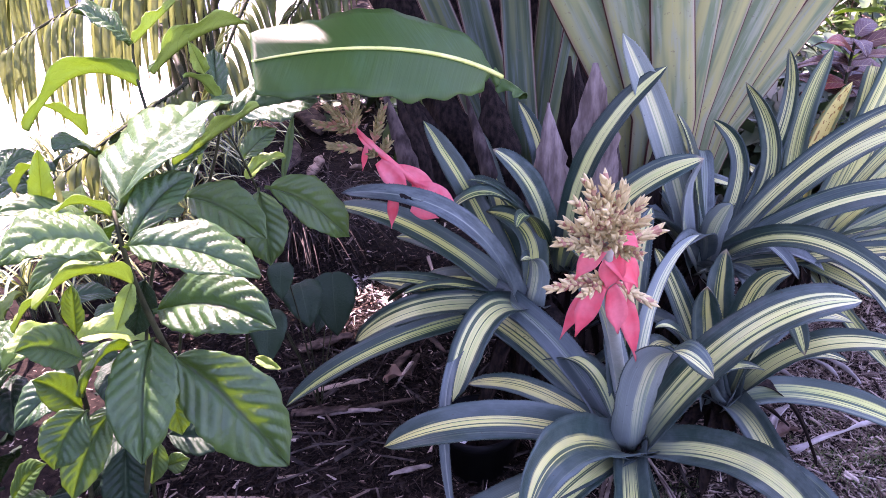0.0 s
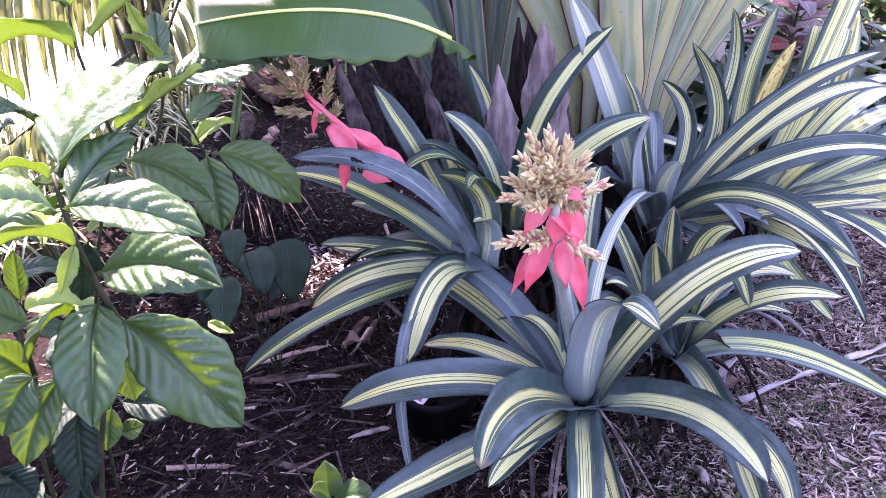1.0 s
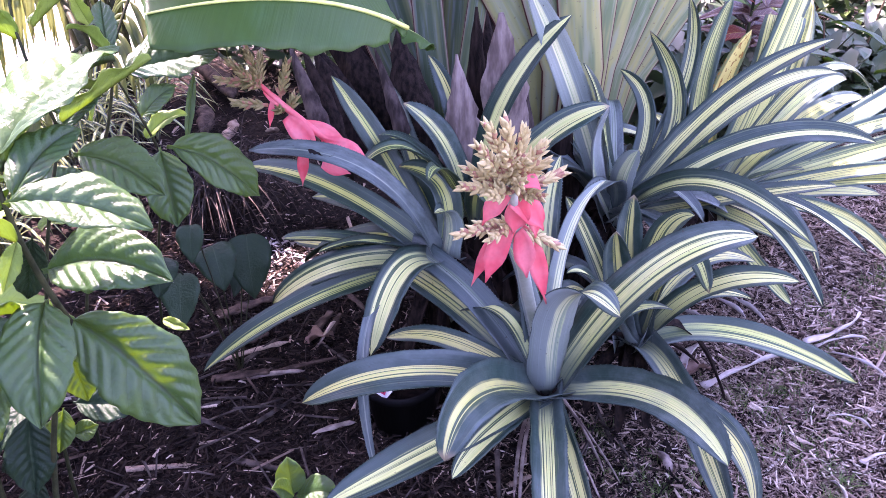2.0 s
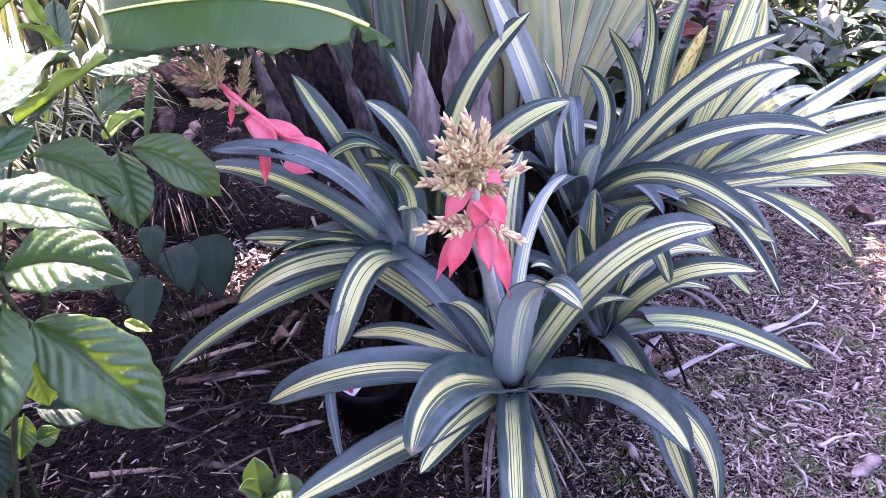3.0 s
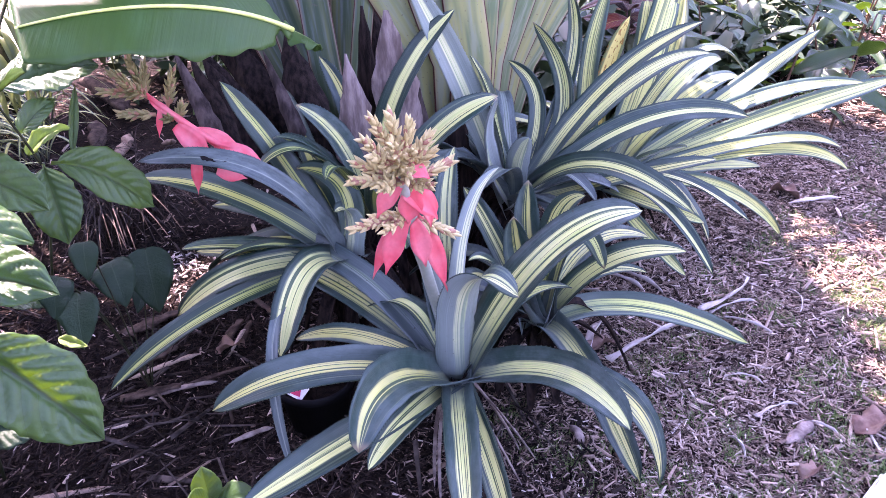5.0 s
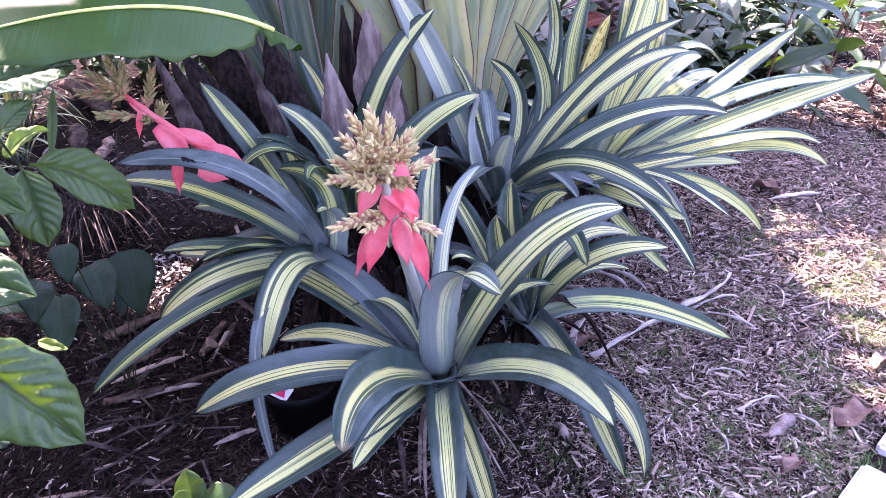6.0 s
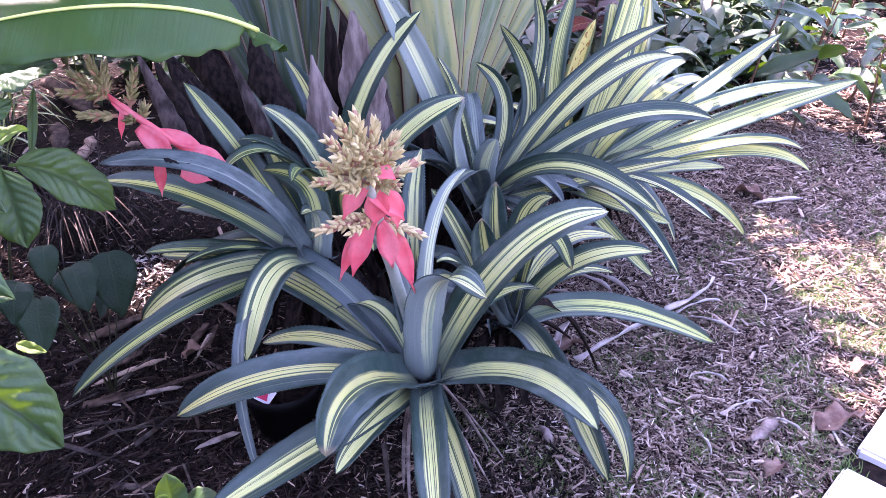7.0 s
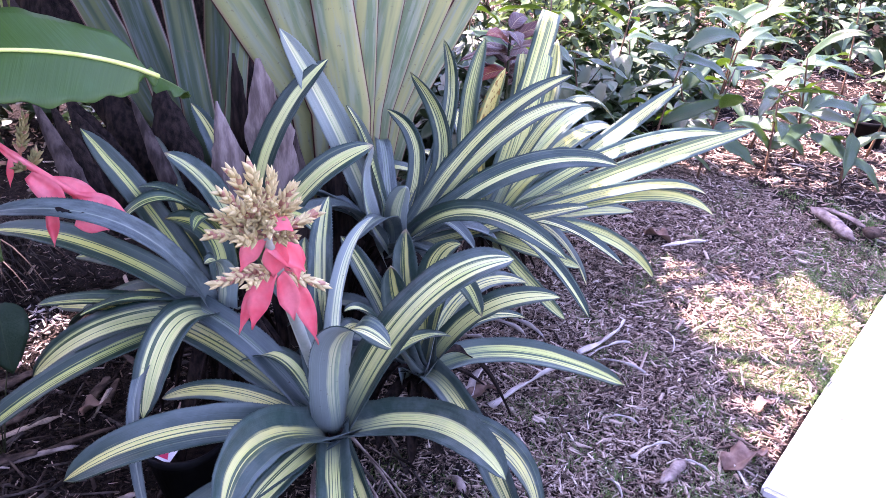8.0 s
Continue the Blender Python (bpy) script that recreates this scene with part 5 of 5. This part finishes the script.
        blade("leaf", bez(p, m, q, 12), np.cross(t, np.array((0.0, -0.3, 0.95))), rnd.uniform(0.055, 0.095), lance_shape, 7, 0.12, 0.0008, (LEAF_GINGER, LEAF_GINGER), e, "", 0.06, 0.006, count[0], rnd.uniform(-32, 32), rnd.uniform(-30, 30), 0, 0.15)
    return e


spots = ((1.75, 3.35), (2.0, 3.15), (2.25, 3.4), (2.5, 3.0), (2.8, 3.25), (2.75, 2.75), (3.05, 2.9), (2.1, 3.8), (2.6, 3.7), (3.1, 3.6), (3.4, 3.3), (1.8, 4.2), (2.4, 4.3), (3.0, 4.3), (3.6, 4.0), (1.5, 3.8), (1.3, 4.3),
         (3.4, 2.8), (1.6, 3.0), (2.2, 2.9), (1.35, 3.4), (1.1, 4.0), (0.9, 4.6), (1.6, 4.8), (2.2, 4.9), (2.9, 5.0), (3.6, 4.8), (4.1, 3.7), (4.2, 4.4), (1.2, 5.2), (0.5, 5.0), (2.0, 5.6), (2.8, 5.7), (3.7, 5.6), (3.3, 2.5), (3.0, 2.55), (2.4, 2.78), (3.65, 2.65), (2.9, 3.05))
for i, (x, y) in enumerate(spots):
    ginger(x, y, 0.40 + 0.26 * ((i * 7) % 5) / 4, 8 + (i * 5) % 5, 200 + i)


def bush(x, y, h, r, n, leaf, seed, mat, label):
    rnd = random.Random(seed)
    e = thing("bush", (x, y, 0.0), label, "bush", "far bushes")
    for i in range(5):
        a = i * 1.26 + rnd.uniform(-0.3, 0.3)
        top = (x + math.cos(a) * r * 0.7, y + math.sin(a) * r * 0.7, h * rnd.uniform(0.7, 1.0))
        tube("stem", bez((x, y, 0), (x + math.cos(a) * r * 0.25, y + math.sin(a) * r * 0.25, h * 0.5), top, 6), [0.007, 0.006, 0.005, 0.004, 0.003, 0.002], 6, (STEM,), e)
    verts, faces = [], []
    for i in range(n):
        a, q = rnd.uniform(0, 6.283), rnd.random() ** 0.5
        p = np.array((x + math.cos(a) * r * q, y + math.sin(a) * r * q, h * rnd.uniform(0.15, 1.0) * (1 - 0.3 * q)))
        t = unit(np.array((rnd.gauss(0, 1), rnd.gauss(0, 1), rnd.gauss(-0.2, 0.6))))
        s = unit(np.cross(t, np.array((rnd.gauss(0, 0.4), rnd.gauss(0, 0.4), 1.0))))
        nn = np.cross(s, t)
        l = leaf * rnd.uniform(0.6, 1.2)
        w = l * 0.22
        k = len(verts)
        verts.extend([p, p + t * l * 0.35 + s * w + nn * l * 0.05, p + t * l * 0.4, p + t * l * 0.35 - s * w + nn * l * 0.05, p + t * l * 0.75 + s * w * 0.7, p + t * l * 0.75 - s * w * 0.7, p + t * l - nn * l * 0.1])
        faces.extend([(k, k + 1, k + 2), (k, k + 2, k + 3), (k + 1, k + 4, k + 6, k + 2), (k + 2, k + 6, k + 5, k + 3)])
    mesh_ob("foliage", verts, faces, (mat,), e)
    return e


for i, (x, y, h, r) in enumerate(((1.62, 3.0, 0.5, 0.26), (1.36, 3.05, 0.6, 0.28), (1.95, 3.3, 0.5, 0.3), (2.15, 3.5, 0.45, 0.3), (2.55, 3.6, 0.38, 0.3), (3.0, 3.95, 0.42, 0.35), (0.95, 3.5, 0.55, 0.35), (1.35, 3.9, 0.7, 0.4), (0.5, 4.2, 0.7, 0.45), (0.1, 3.6, 0.5, 0.35), (1.0, 4.6, 0.9, 0.5), (1.8, 4.6, 0.6, 0.4), (2.6, 4.9, 0.7, 0.5), (3.4, 5.0, 0.7, 0.5), (-0.4, 4.4, 0.6, 0.4), (4.2, 5.0, 0.8, 0.5), (1.6, 5.6, 1.0, 0.6), (2.6, 6.0, 1.0, 0.6), (3.6, 6.0, 1.0, 0.6), (4.7, 4.5, 0.8, 0.5), (5.3, 3.9, 0.9, 0.6), (5.1, 5.3, 1.0, 0.6), (4.6, 3.4, 0.5, 0.35), (6.0, 4.6, 1.0, 0.7))):
    bush(x, y, h, r, 420, 0.13, 700 + i, HEDGE if i % 3 or i < 6 else FOLIAGE, "dense dark green bush with small pointed leaves")


# bushes out of view, added to keep sky light off the left bed
for i, (x, y, h, r) in enumerate(((-1.35, 0.35, 1.9, 0.45), (-1.6, -0.4, 1.8, 0.5), (-1.75, 0.9, 1.9, 0.5))):
    bush(x, y, h, r, 1500, 0.15, 800 + i, HEDGE, "tall leafy bush out of view, added to block sky light")


# ---------- croton ----------
CROTON = broad_mat("croton_leaf", (0.035, 0.014, 0.012), (0.095, 0.032, 0.022), 0.4, (0.30, 0.05, 0.03), 0.15, (0.40, 0.27, 0.11), 0.75)
CROTON_RED = broad_mat("croton_red_leaf", (0.20, 0.030, 0.018), (0.32, 0.075, 0.03), 0.4, (0.60, 0.10, 0.04), 0.2, (0.55, 0.36, 0.10), 0.75)
croton = thing("croton", (1.47, 2.86, 0.0), "dark red croton with tan-veined leaves", "plant")
tube("stem", bez((1.47, 2.86, 0.0), (1.46, 2.85, 0.35), (1.47, 2.86, 0.72), 8), list(np.linspace(0.009, 0.005, 8)), 7, (STEM,), croton)
rc = random.Random(5)
for i in range(17):
    h, z = radians(i * 137.5), 0.50 + 0.22 * i / 16
    d = np.array((math.cos(h), math.sin(h), 0))
    p = np.array((1.47, 2.86, z))
    l = rc.uniform(0.14, 0.20)
    broad_leaf(croton, p, p + d * l + np.array((0, 0, rc.uniform(-0.06, 0.06))), 0.070, 0.02, rc.uniform(-20, 20), CROTON_RED if i in (4, 12) else CROTON, 0.02, 9, 30, lance_shape)


# ---------- left background: palm fronds and striped grass ----------
areca = thing("areca_palm", (-1.3, 4.2, 0.0), "areca palm with arching sunlit fronds of hanging leaflets", "palm")


def frond(a, m, b, n, length, width, seed, droop):
    rnd = random.Random(seed)
    foot = np.array((-1.3 + 0.12 * math.cos(seed * 2.0), 4.2 + 0.12 * math.sin(seed * 2.0), 0.0))
    tube("cane", bez(foot, (foot + np.array(a)) / 2 + np.array((-0.1, 0.1, 0.35)), a, 14), list(np.linspace(0.02, 0.010, 14)), 8, (STEM,), areca)
    c = bez(a, m, b, 30)
    e = tube("frond", c, list(np.linspace(0.010, 0.003, 30)), 6, (STEM,), areca)
    T = np.gradient(c, axis=0)
    for i in range(n):
        f = (i + 0.5) / n
        k = int(f * 29)
        t = unit(T[k])
        for sg in (-1, 1):
            s = unit(np.cross(t, np.array((0, 0, 1)))) * sg
            l = length * math.sin(math.pi * (0.12 + 0.80 * f)) * rnd.uniform(0.85, 1.1)
            p = c[k]
            q = p + (s * 0.55 + t * 0.45) * l * 0.6 + np.array((0, 0, -droop * l * rnd.uniform(0.8, 1.1)))
            mm = p + (s * 0.5 + t * 0.35) * l * 0.45 + np.array((0, 0, -droop * l * 0.18))
            count[0] += 1
            blade("leaflet", bez(p, mm, q, 9), t, width * rnd.uniform(0.8, 1.1), lance_shape, 3, 0.3, 0.0008, (PALM_LEAF, PALM_LEAF), e, "", 0, 0, count[0], rnd.uniform(-20, 20), 0)


# high fronds out of view, added to shade the ground below
for i, h in enumerate((5, 28, 52, 78, 105, 135)):
    d = np.array((math.cos(radians(h)), math.sin(radians(h)), 0))
    o = np.array((-1.3, 4.2, 2.35))
    frond(o, o + d * 0.9 + np.array((0, 0, 0.35)), o + d * 1.7 + np.array((0, 0, 0.05)), 20, 0.62, 0.06, 20 + i, 0.35)
frond((-0.717, 3.100, 1.032), (-1.185, 2.900, 0.910), (-1.564, 2.700, 0.702), 24, 0.44, 0.027, 1, 0.9)
frond((-0.813, 2.600, 0.675), (-0.963, 2.450, 0.593), (-1.206, 2.300, 0.447), 18, 0.34, 0.030, 2, 0.5)
frond((-0.597, 3.000, 0.985), (-0.671, 2.800, 0.831), (-0.774, 2.600, 0.577), 18, 0.36, 0.028, 3, 0.7)
frond((-1.058, 3.600, 1.047), (-1.131, 3.400, 0.941), (-1.357, 3.200, 0.719), 15, 0.5, 0.027, 4, 0.9)
frond((-1.563, 3.600, 1.060), (-1.687, 3.400, 0.955), (-1.925, 3.200, 0.732), 22, 0.5, 0.027, 6, 0.9)
frond((-0.369, 3.600, 0.985), (-0.493, 3.400, 0.860), (-0.635, 3.200, 0.702), 18, 0.4, 0.030, 5, 0.8)


def tuft(x, y, n, length, width, seed, mats, label, category="grass clump"):
    rnd = random.Random(seed)
    e = thing("grass_clump", (x, y, 0.0), label, category, "striped grass clumps")
    for i in range(n):
        a = rnd.uniform(0, 6.283)
        l = length * rnd.uniform(0.6, 1.1)
        d = np.array((math.cos(a), math.sin(a), 0))
        b = np.array((x + rnd.uniform(-0.04, 0.04), y + rnd.uniform(-0.04, 0.04), 0))
        tip = b + d * l * 0.75 + np.array((0, 0, l * rnd.uniform(0.05, 0.4)))
        m = b + d * l * 0.28 + np.array((0, 0, l * rnd.uniform(0.35, 0.6)))
        count[0] += 1
        blade("leaf", bez(b, m, tip, 10), (math.sin(a), -math.cos(a), 0), width, lance_shape, 3, 0.3, 0.0008, mats, e, "", 0, 0, count[0])
    return e


for i, (x, y) in enumerate(((-1.305, 2.828), (-1.229, 3.208), (-1.561, 2.837), (-1.006, 2.818), (-1.171, 2.391), (-1.342, 2.251), (-1.454, 3.547), (-1.726, 3.355))):
    tuft(x, y, 40, 0.46, 0.014, 400 + i, (STRAP_PALE, STRAP_PALE), "cream-striped grass clump in bright light")
for i, (x, y) in enumerate(((-1.15, 3.35), (-0.95, 3.45), (-1.28, 3.7), (-1.02, 3.85))):
    tuft(x, y, 26, 0.46, 0.019, 440 + i, (STRAP_PALE, STRAP_PALE), "cream-striped grass clump with arching leaves")
for i, (x, y) in enumerate(((-0.50, 2.60), (-0.40, 2.76), (-0.62, 2.80))):
    tuft(x, y, 80, 0.48, 0.0045, 500 + i, (DRYGRASS, DRYGRASS), "dry brownish grass clump in the shade", "dry grass")


# ---------- pot, label, paving, litter ----------
def lathe(name, cx, cy, prof, sides, mats, parent, label=""):
    verts, faces = [], []
    for r, z in prof:
        for j in range(sides):
            a = 2 * math.pi * j / sides
            verts.append((cx + r * math.cos(a), cy + r * math.sin(a), z))
    for i in range(len(prof) - 1):
        for j in range(sides):
            k = (j + 1) % sides
            faces.append((i * sides + j, i * sides + k, (i + 1) * sides + k, (i + 1) * sides + j))
    return mesh_ob(name, verts, faces, mats, parent, label)


def nursery_pot(x, y, label):
    e = thing("plant_pot", (x, y, 0.0), label, "plant pot", "nursery pots")
    lathe("pot_wall", x, y, ((0.0, 0.0), (0.070, 0.0), (0.090, 0.125), (0.097, 0.125), (0.097, 0.147), (0.091, 0.148), (0.087, 0.125), (0.084, 0.10)), 36, (PLASTIC,), e)
    lathe("soil_fill", x, y, ((0.0, 0.105), (0.04, 0.108), (0.085, 0.10)), 24, (SOIL,), e, "dark potting soil")
    return e


POT = (0.127, 1.478, 0.000)
px, py = POT[0], POT[1] + 0.06
nursery_pot(px, py, "black plastic nursery pot standing in the mulch")
nursery_pot((3.542, 2.873, 0.000)[0], (3.542, 2.873, 0.000)[1] + 0.08, "black plastic nursery pot behind the ginger plants")


def sheet(name, a, b, c, d, thick, mat, parent=None, label=""):
    p = [np.array(v, float) for v in (a, b, c, d)]
    n = unit(np.cross(p[1] - p[0], p[3] - p[0])) * thick
    verts = p + [v - n for v in p]
    return mesh_ob(name, verts, [(0, 1, 2, 3), (7, 6, 5, 4), (0, 4, 5, 1), (1, 5, 6, 2), (2, 6, 7, 3), (3, 7, 4, 0)], (mat,), parent, label, shade=False)


tag = thing("plant_label", (px - 0.05, py, 0.12), "white and red plastic plant label stuck in the pot", "plant label")
la, lb, lc, ld = (np.array(v) for v in ((0.038, 1.500, 0.154), (0.090, 1.460, 0.139), (0.113, 1.470, 0.162), (0.081, 1.520, 0.188)))
sheet("card", la, lb, lc, ld, 0.0012, LABEL_WHITE, tag)
k = np.array((0, -0.002, 0.0015))
sheet("print", la * 0.9 + lc * 0.1 + k, lb * 0.88 + ld * 0.12 + k, lc * 0.75 + la * 0.25 + k, ld * 0.8 + lb * 0.2 + k, 0.0005, LABEL_RED, tag, "red printed panel")


def slab(corners, z, label):
    e = np.array(corners, float)
    c = e.mean(axis=0)
    me = bmesh.new()
    lo = [me.verts.new((x, y, -0.03)) for x, y in e]
    hi = [me.verts.new((x, y, z)) for x, y in e]
    me.faces.new(hi)
    me.faces.new(lo[::-1])
    for i in range(len(e)):
        j = (i + 1) % len(e)
        me.faces.new((lo[i], lo[j], hi[j], hi[i]))
    bmesh.ops.recalc_face_normals(me, faces=me.faces)
    bmesh.ops.bevel(me, geom=[ed for ed in me.edges], offset=0.008, segments=3, affect="EDGES")
    data = bpy.data.meshes.new("paving_slab")
    me.to_mesh(data)
    data.materials.append(STONE)
    ob = new("paving_slab", data)
    return tagged(ob, label, "paving slab", "paving slabs", "structure")


path = mesh_ob("path", [(x, y, z) for z in (-0.02, 0.045) for x, y in ((-7.0, 2.0), (-1.55, 2.6), (-1.35, 3.6), (-1.2, 5.0), (-1.4, 9.0), (-7.0, 9.0))], [(6, 7, 8, 9, 10, 11), (5, 4, 3, 2, 1, 0)] + [(i, (i + 1) % 6, (i + 1) % 6 + 6, i + 6) for i in range(6)], (STONE,), shade=False)
tagged(path, "pale sunlit gravel path behind the palms", "path", kind="structure")
slab([S1, S1 + along_e * 1.2, S1 + along_e * 1.2 + out_e * 0.6, S1 + out_e * 0.6], 0.025, "pale stone paving slab in full sun")
slab([S1 - along_e * 0.075, S1 - along_e * 0.075 + out_e * 0.6, S1 - along_e * 0.64 + out_e * 0.6, S1 - along_e * 0.64], 0.027, "pale stone paving slab at the path edge")
slab([S1 + along_e * 1.225, S1 + along_e * 1.9, S1 + along_e * 1.9 + out_e * 0.6, S1 + along_e * 1.225 + out_e * 0.6], 0.023, "pale stone paving slab further along")

rnd_g = random.Random(9)
lawn = []
for i in range(300):
    f, g = rnd_g.uniform(-0.6, 1.9), rnd_g.uniform(0.0, 0.8) ** 1.4
    p = S1 + along_e * f - out_e * g
    lawn.append((p[0], p[1]))
for i in range(150):
    p = S1 + along_e * rnd_g.uniform(0.40, 1.5) - out_e * rnd_g.uniform(0.0, 0.34)
    lawn.append((p[0], p[1]))
blades_of_grass("grass", lawn, 34, 0.014, 0.042, 0.020, 5, "thin sparse grass and moss beside the paving", GRASS)
TUFTS = ((1.441, 1.375), (1.354, 1.343), (1.32, 1.152), (1.239, 1.075), (1.038, 1.165), (1.095, 1.219), (1.34, 1.232), (1.469, 1.399), (1.421, 1.613), (1.795, 1.857), (1.749, 1.702), (1.619, 1.458), (1.718, 1.54), (1.455, 1.286), (1.206, 1.132))
blades_of_grass("grass", TUFTS, 46, 0.02, 0.05, 0.016, 15, "small bright green grass tufts in the mulch", GRASS)


def stick(a, b, r, seed, label, mat, bow=0.01, name="stick", category="stick"):
    a, b = np.array(a), np.array(b)
    a[2] = b[2] = r * 0.9 + 0.012
    m = (a + b) / 2 + np.array((bow, bow * 0.5, 0.004))
    ob = tube(name, bez(a, m, b, 10), [r * min(1, 0.15 + 0.5 * i, 0.15 + 0.5 * (9 - i)) * (0.90 + 0.10 * math.sin(i * 1.9 + seed)) for i in range(10)], 11, (mat,), None, "", 0.6, seed, 0.5)
    return tagged(ob, label, category, "fallen sticks")


stick((2.625, 2.320, 0.000), (2.560, 2.020, 0.000), 0.040, 1, "weathered grey log lying on the mulch", BARK, 0.01, "log", "log")
stick((2.700, 2.340, 0.000), (2.725, 2.110, 0.000), 0.020, 17, "thin weathered branch beside the log", BARK, 0.01, "branch", "branch")
# a dark rock, built with the stick shape and bark colour
stick((2.655, 2.050, 0.000), (2.720, 2.065, 0.000), 0.036, 18, "dark rock beside the log", BARK_BROWN, 0.0, "dark_rock", "wood")
stick((-0.608, 3.305, 0.000), (-0.587, 3.595, 0.000), 0.026, 2, "short pale broken stick", BARK_TAN)
stick((-0.699, 3.393, 0.000), (-0.758, 3.774, 0.000), 0.042, 3, "short rough piece of bark", BARK_BROWN)
stick((-0.433, 3.443, 0.000), (-0.373, 3.436, 0.000), 0.022, 15, "small pale flake of wood", BARK_TAN)
stick((1.860, 2.237, 0.000), (2.060, 2.224, 0.000), 0.012, 8, "pale dry leaf strip", STRAW)
stick((0.711, 1.351, 0.000), (0.711, 1.274, 0.000), 0.012, 9, "small pale wood splinter", BARK)
stick((1.170, 1.170, 0.000), (1.268, 1.217, 0.000), 0.017, 10, "chunky pale wedge of weathered wood", BARK)
stick((0.664, 1.851, 0.000), (0.757, 1.658, 0.000), 0.005, 11, "thin dry leaf stalk", STRAW)
stick((-0.298, 1.708, 0.000), (-0.128, 1.730, 0.000), 0.010, 12, "long brown wood splinter", BARK)
stick((-0.364, 1.794, 0.000), (-0.178, 1.865, 0.000), 0.010, 13, "long brown wood splinter", CHIP)
stick((-0.094, 1.489, 0.000), (0.013, 1.519, 0.000), 0.009, 14, "short brown wood splinter", BARK)


def dry_strip(a, b, width, seed):
    a, b = np.array(a), np.array(b)
    a[2], b[2] = 0.022, 0.030
    t = unit(b - a)
    s = np.cross(t, np.array((0, 0, 1.0)))
    bow = random.Random(seed).uniform(-0.12, 0.12) * np.linalg.norm(b - a)
    ob = blade("dry_strip", bez(a, (a + b) / 2 + s * bow + np.array((0, 0, 0.012)), b, 18), s, width, strap_shape, 5, 0.5, 0.001, (STRAW, STRAW), None, "", 0.10, 0, seed, 15, 70, 0, 0, 0.3)
    return tagged(ob, "bleached dry bromeliad leaf strip on the mulch", "dry leaf", "dry leaf strips")


for i, (a, b, w) in enumerate((((0.854, 1.618, 0.000), (1.020, 1.774, 0.000), 0.022), ((0.898, 1.556, 0.000), (1.190, 1.668, 0.000), 0.018), ((1.238, 1.704, 0.000), (1.459, 1.819, 0.000), 0.020), ((1.260, 1.689, 0.000), (1.410, 1.706, 0.000), 0.009),
                               ((1.286, 1.661, 0.000), (1.372, 1.545, 0.000), 0.010), ((1.089, 1.970, 0.000), (1.171, 1.811, 0.000), 0.016), ((0.994, 1.973, 0.000), (1.122, 1.831, 0.000), 0.014), ((1.549, 1.738, 0.000), (1.501, 1.621, 0.000), 0.006),
                               ((1.632, 1.705, 0.000), (1.730, 1.728, 0.000), 0.010), ((0.946, 1.894, 0.000), (1.005, 1.815, 0.000), 0.016), ((1.267, 1.231, -0.000), (1.302, 1.172, 0.000), 0.008), ((1.156, 1.270, 0.0), (1.271, 1.281, 0.0), 0.009), ((1.157, 1.424, 0.0), (1.232, 1.369, 0.0), 0.006), ((1.061, 1.226, 0.0), (1.056, 1.152, 0.0), 0.010))):
    dry_strip(a, b, w * 1.5, 60 + i)


def dry_leaf(a, b, width, seed, label):
    a, b = np.array(a), np.array(b)
    a[2] = b[2] = 0.014
    t = unit(b - a)
    ob = blade("dry_leaf", bez(a, (a + b) / 2 + np.array((0, 0, 0.022)), b, 14), np.cross(t, np.array((0, 0, 1.0))), width, lance_shape, 7, 0.25, 0.001, (DRY, DRY), None, "", 0.16, 0.02, seed, 0, 35, 0, 0.3, 0.35)
    return tagged(ob, label, "dry leaf", "fallen leaves")


dry_leaf((1.870, 2.364, 0.000), (1.913, 2.230, 0.000), 0.07, 1, "brown fallen leaf on the mulch")
dry_leaf((1.350, 1.168, 0.000), (1.490, 1.184, 0.000), 0.075, 2, "curled reddish-brown fallen leaf")
dry_leaf((1.574, 1.333, 0.000), (1.638, 1.339, 0.000), 0.04, 3, "small pinkish-brown fallen leaf")
dry_leaf((-0.132, 1.853, 0.000), (-0.055, 1.870, 0.000), 0.06, 4, "reddish-brown fallen leaf in the shade")
dry_leaf((1.149, 1.076, 0.000), (1.206, 1.087, -0.000), 0.04, 5, "small dull brown fallen leaf")
dry_leaf((0.853, 1.606, 0.000), (0.946, 1.632, 0.000), 0.05, 6, "brown fallen leaf under the bromeliad")


def bark_strip(a, b, width, seed):
    """A flat torn strip of old bark on the ground."""
    a, b = np.array((*a, 0.026)), np.array((*b, 0.032))
    t = unit(b - a)
    ob = blade("bark_strip", bez(a, (a + b) / 2 + np.array((0, 0, 0.003)), b, 16), np.cross(t, np.array((0, 0, 1.0))), width * 0.85, lambda v: 0.45 + 0.55 * math.sin(math.pi * min(1, 0.12 + v * 0.8)) + 0.08 * math.sin(v * 29), 5, -0.08, 0.004, (BARK_BROWN, BARK_BROWN), None, "", 0.05, 0, seed, 0, 12, 0, 0, 0.4)
    return tagged(ob, "old brown strip of bark on the dark mulch", "bark", "bark strips")


for i, (a, b, w) in enumerate((((-0.406, 2.010), (-0.250, 2.080), 0.060), ((-0.372, 1.716), (-0.220, 1.727), 0.040), ((-0.220, 1.727), (-0.035, 1.767), 0.018), ((-0.122, 1.879), (-0.069, 1.989), 0.035), ((-0.073, 1.862), (-0.043, 1.973), 0.024),
                               ((-0.030, 2.095), (0.034, 1.980), 0.022), ((-0.324, 1.857), (-0.244, 1.903), 0.040), ((-0.332, 1.804), (-0.240, 1.642), 0.008))):
    bark_strip(a, b, w, 90 + i)
stick((-0.93, 4.40, 0.0), (-0.62, 3.78, 0.0), 0.075, 16, "thick dark root on the shaded ground", BARK_BROWN, 0.03, "root", "root")
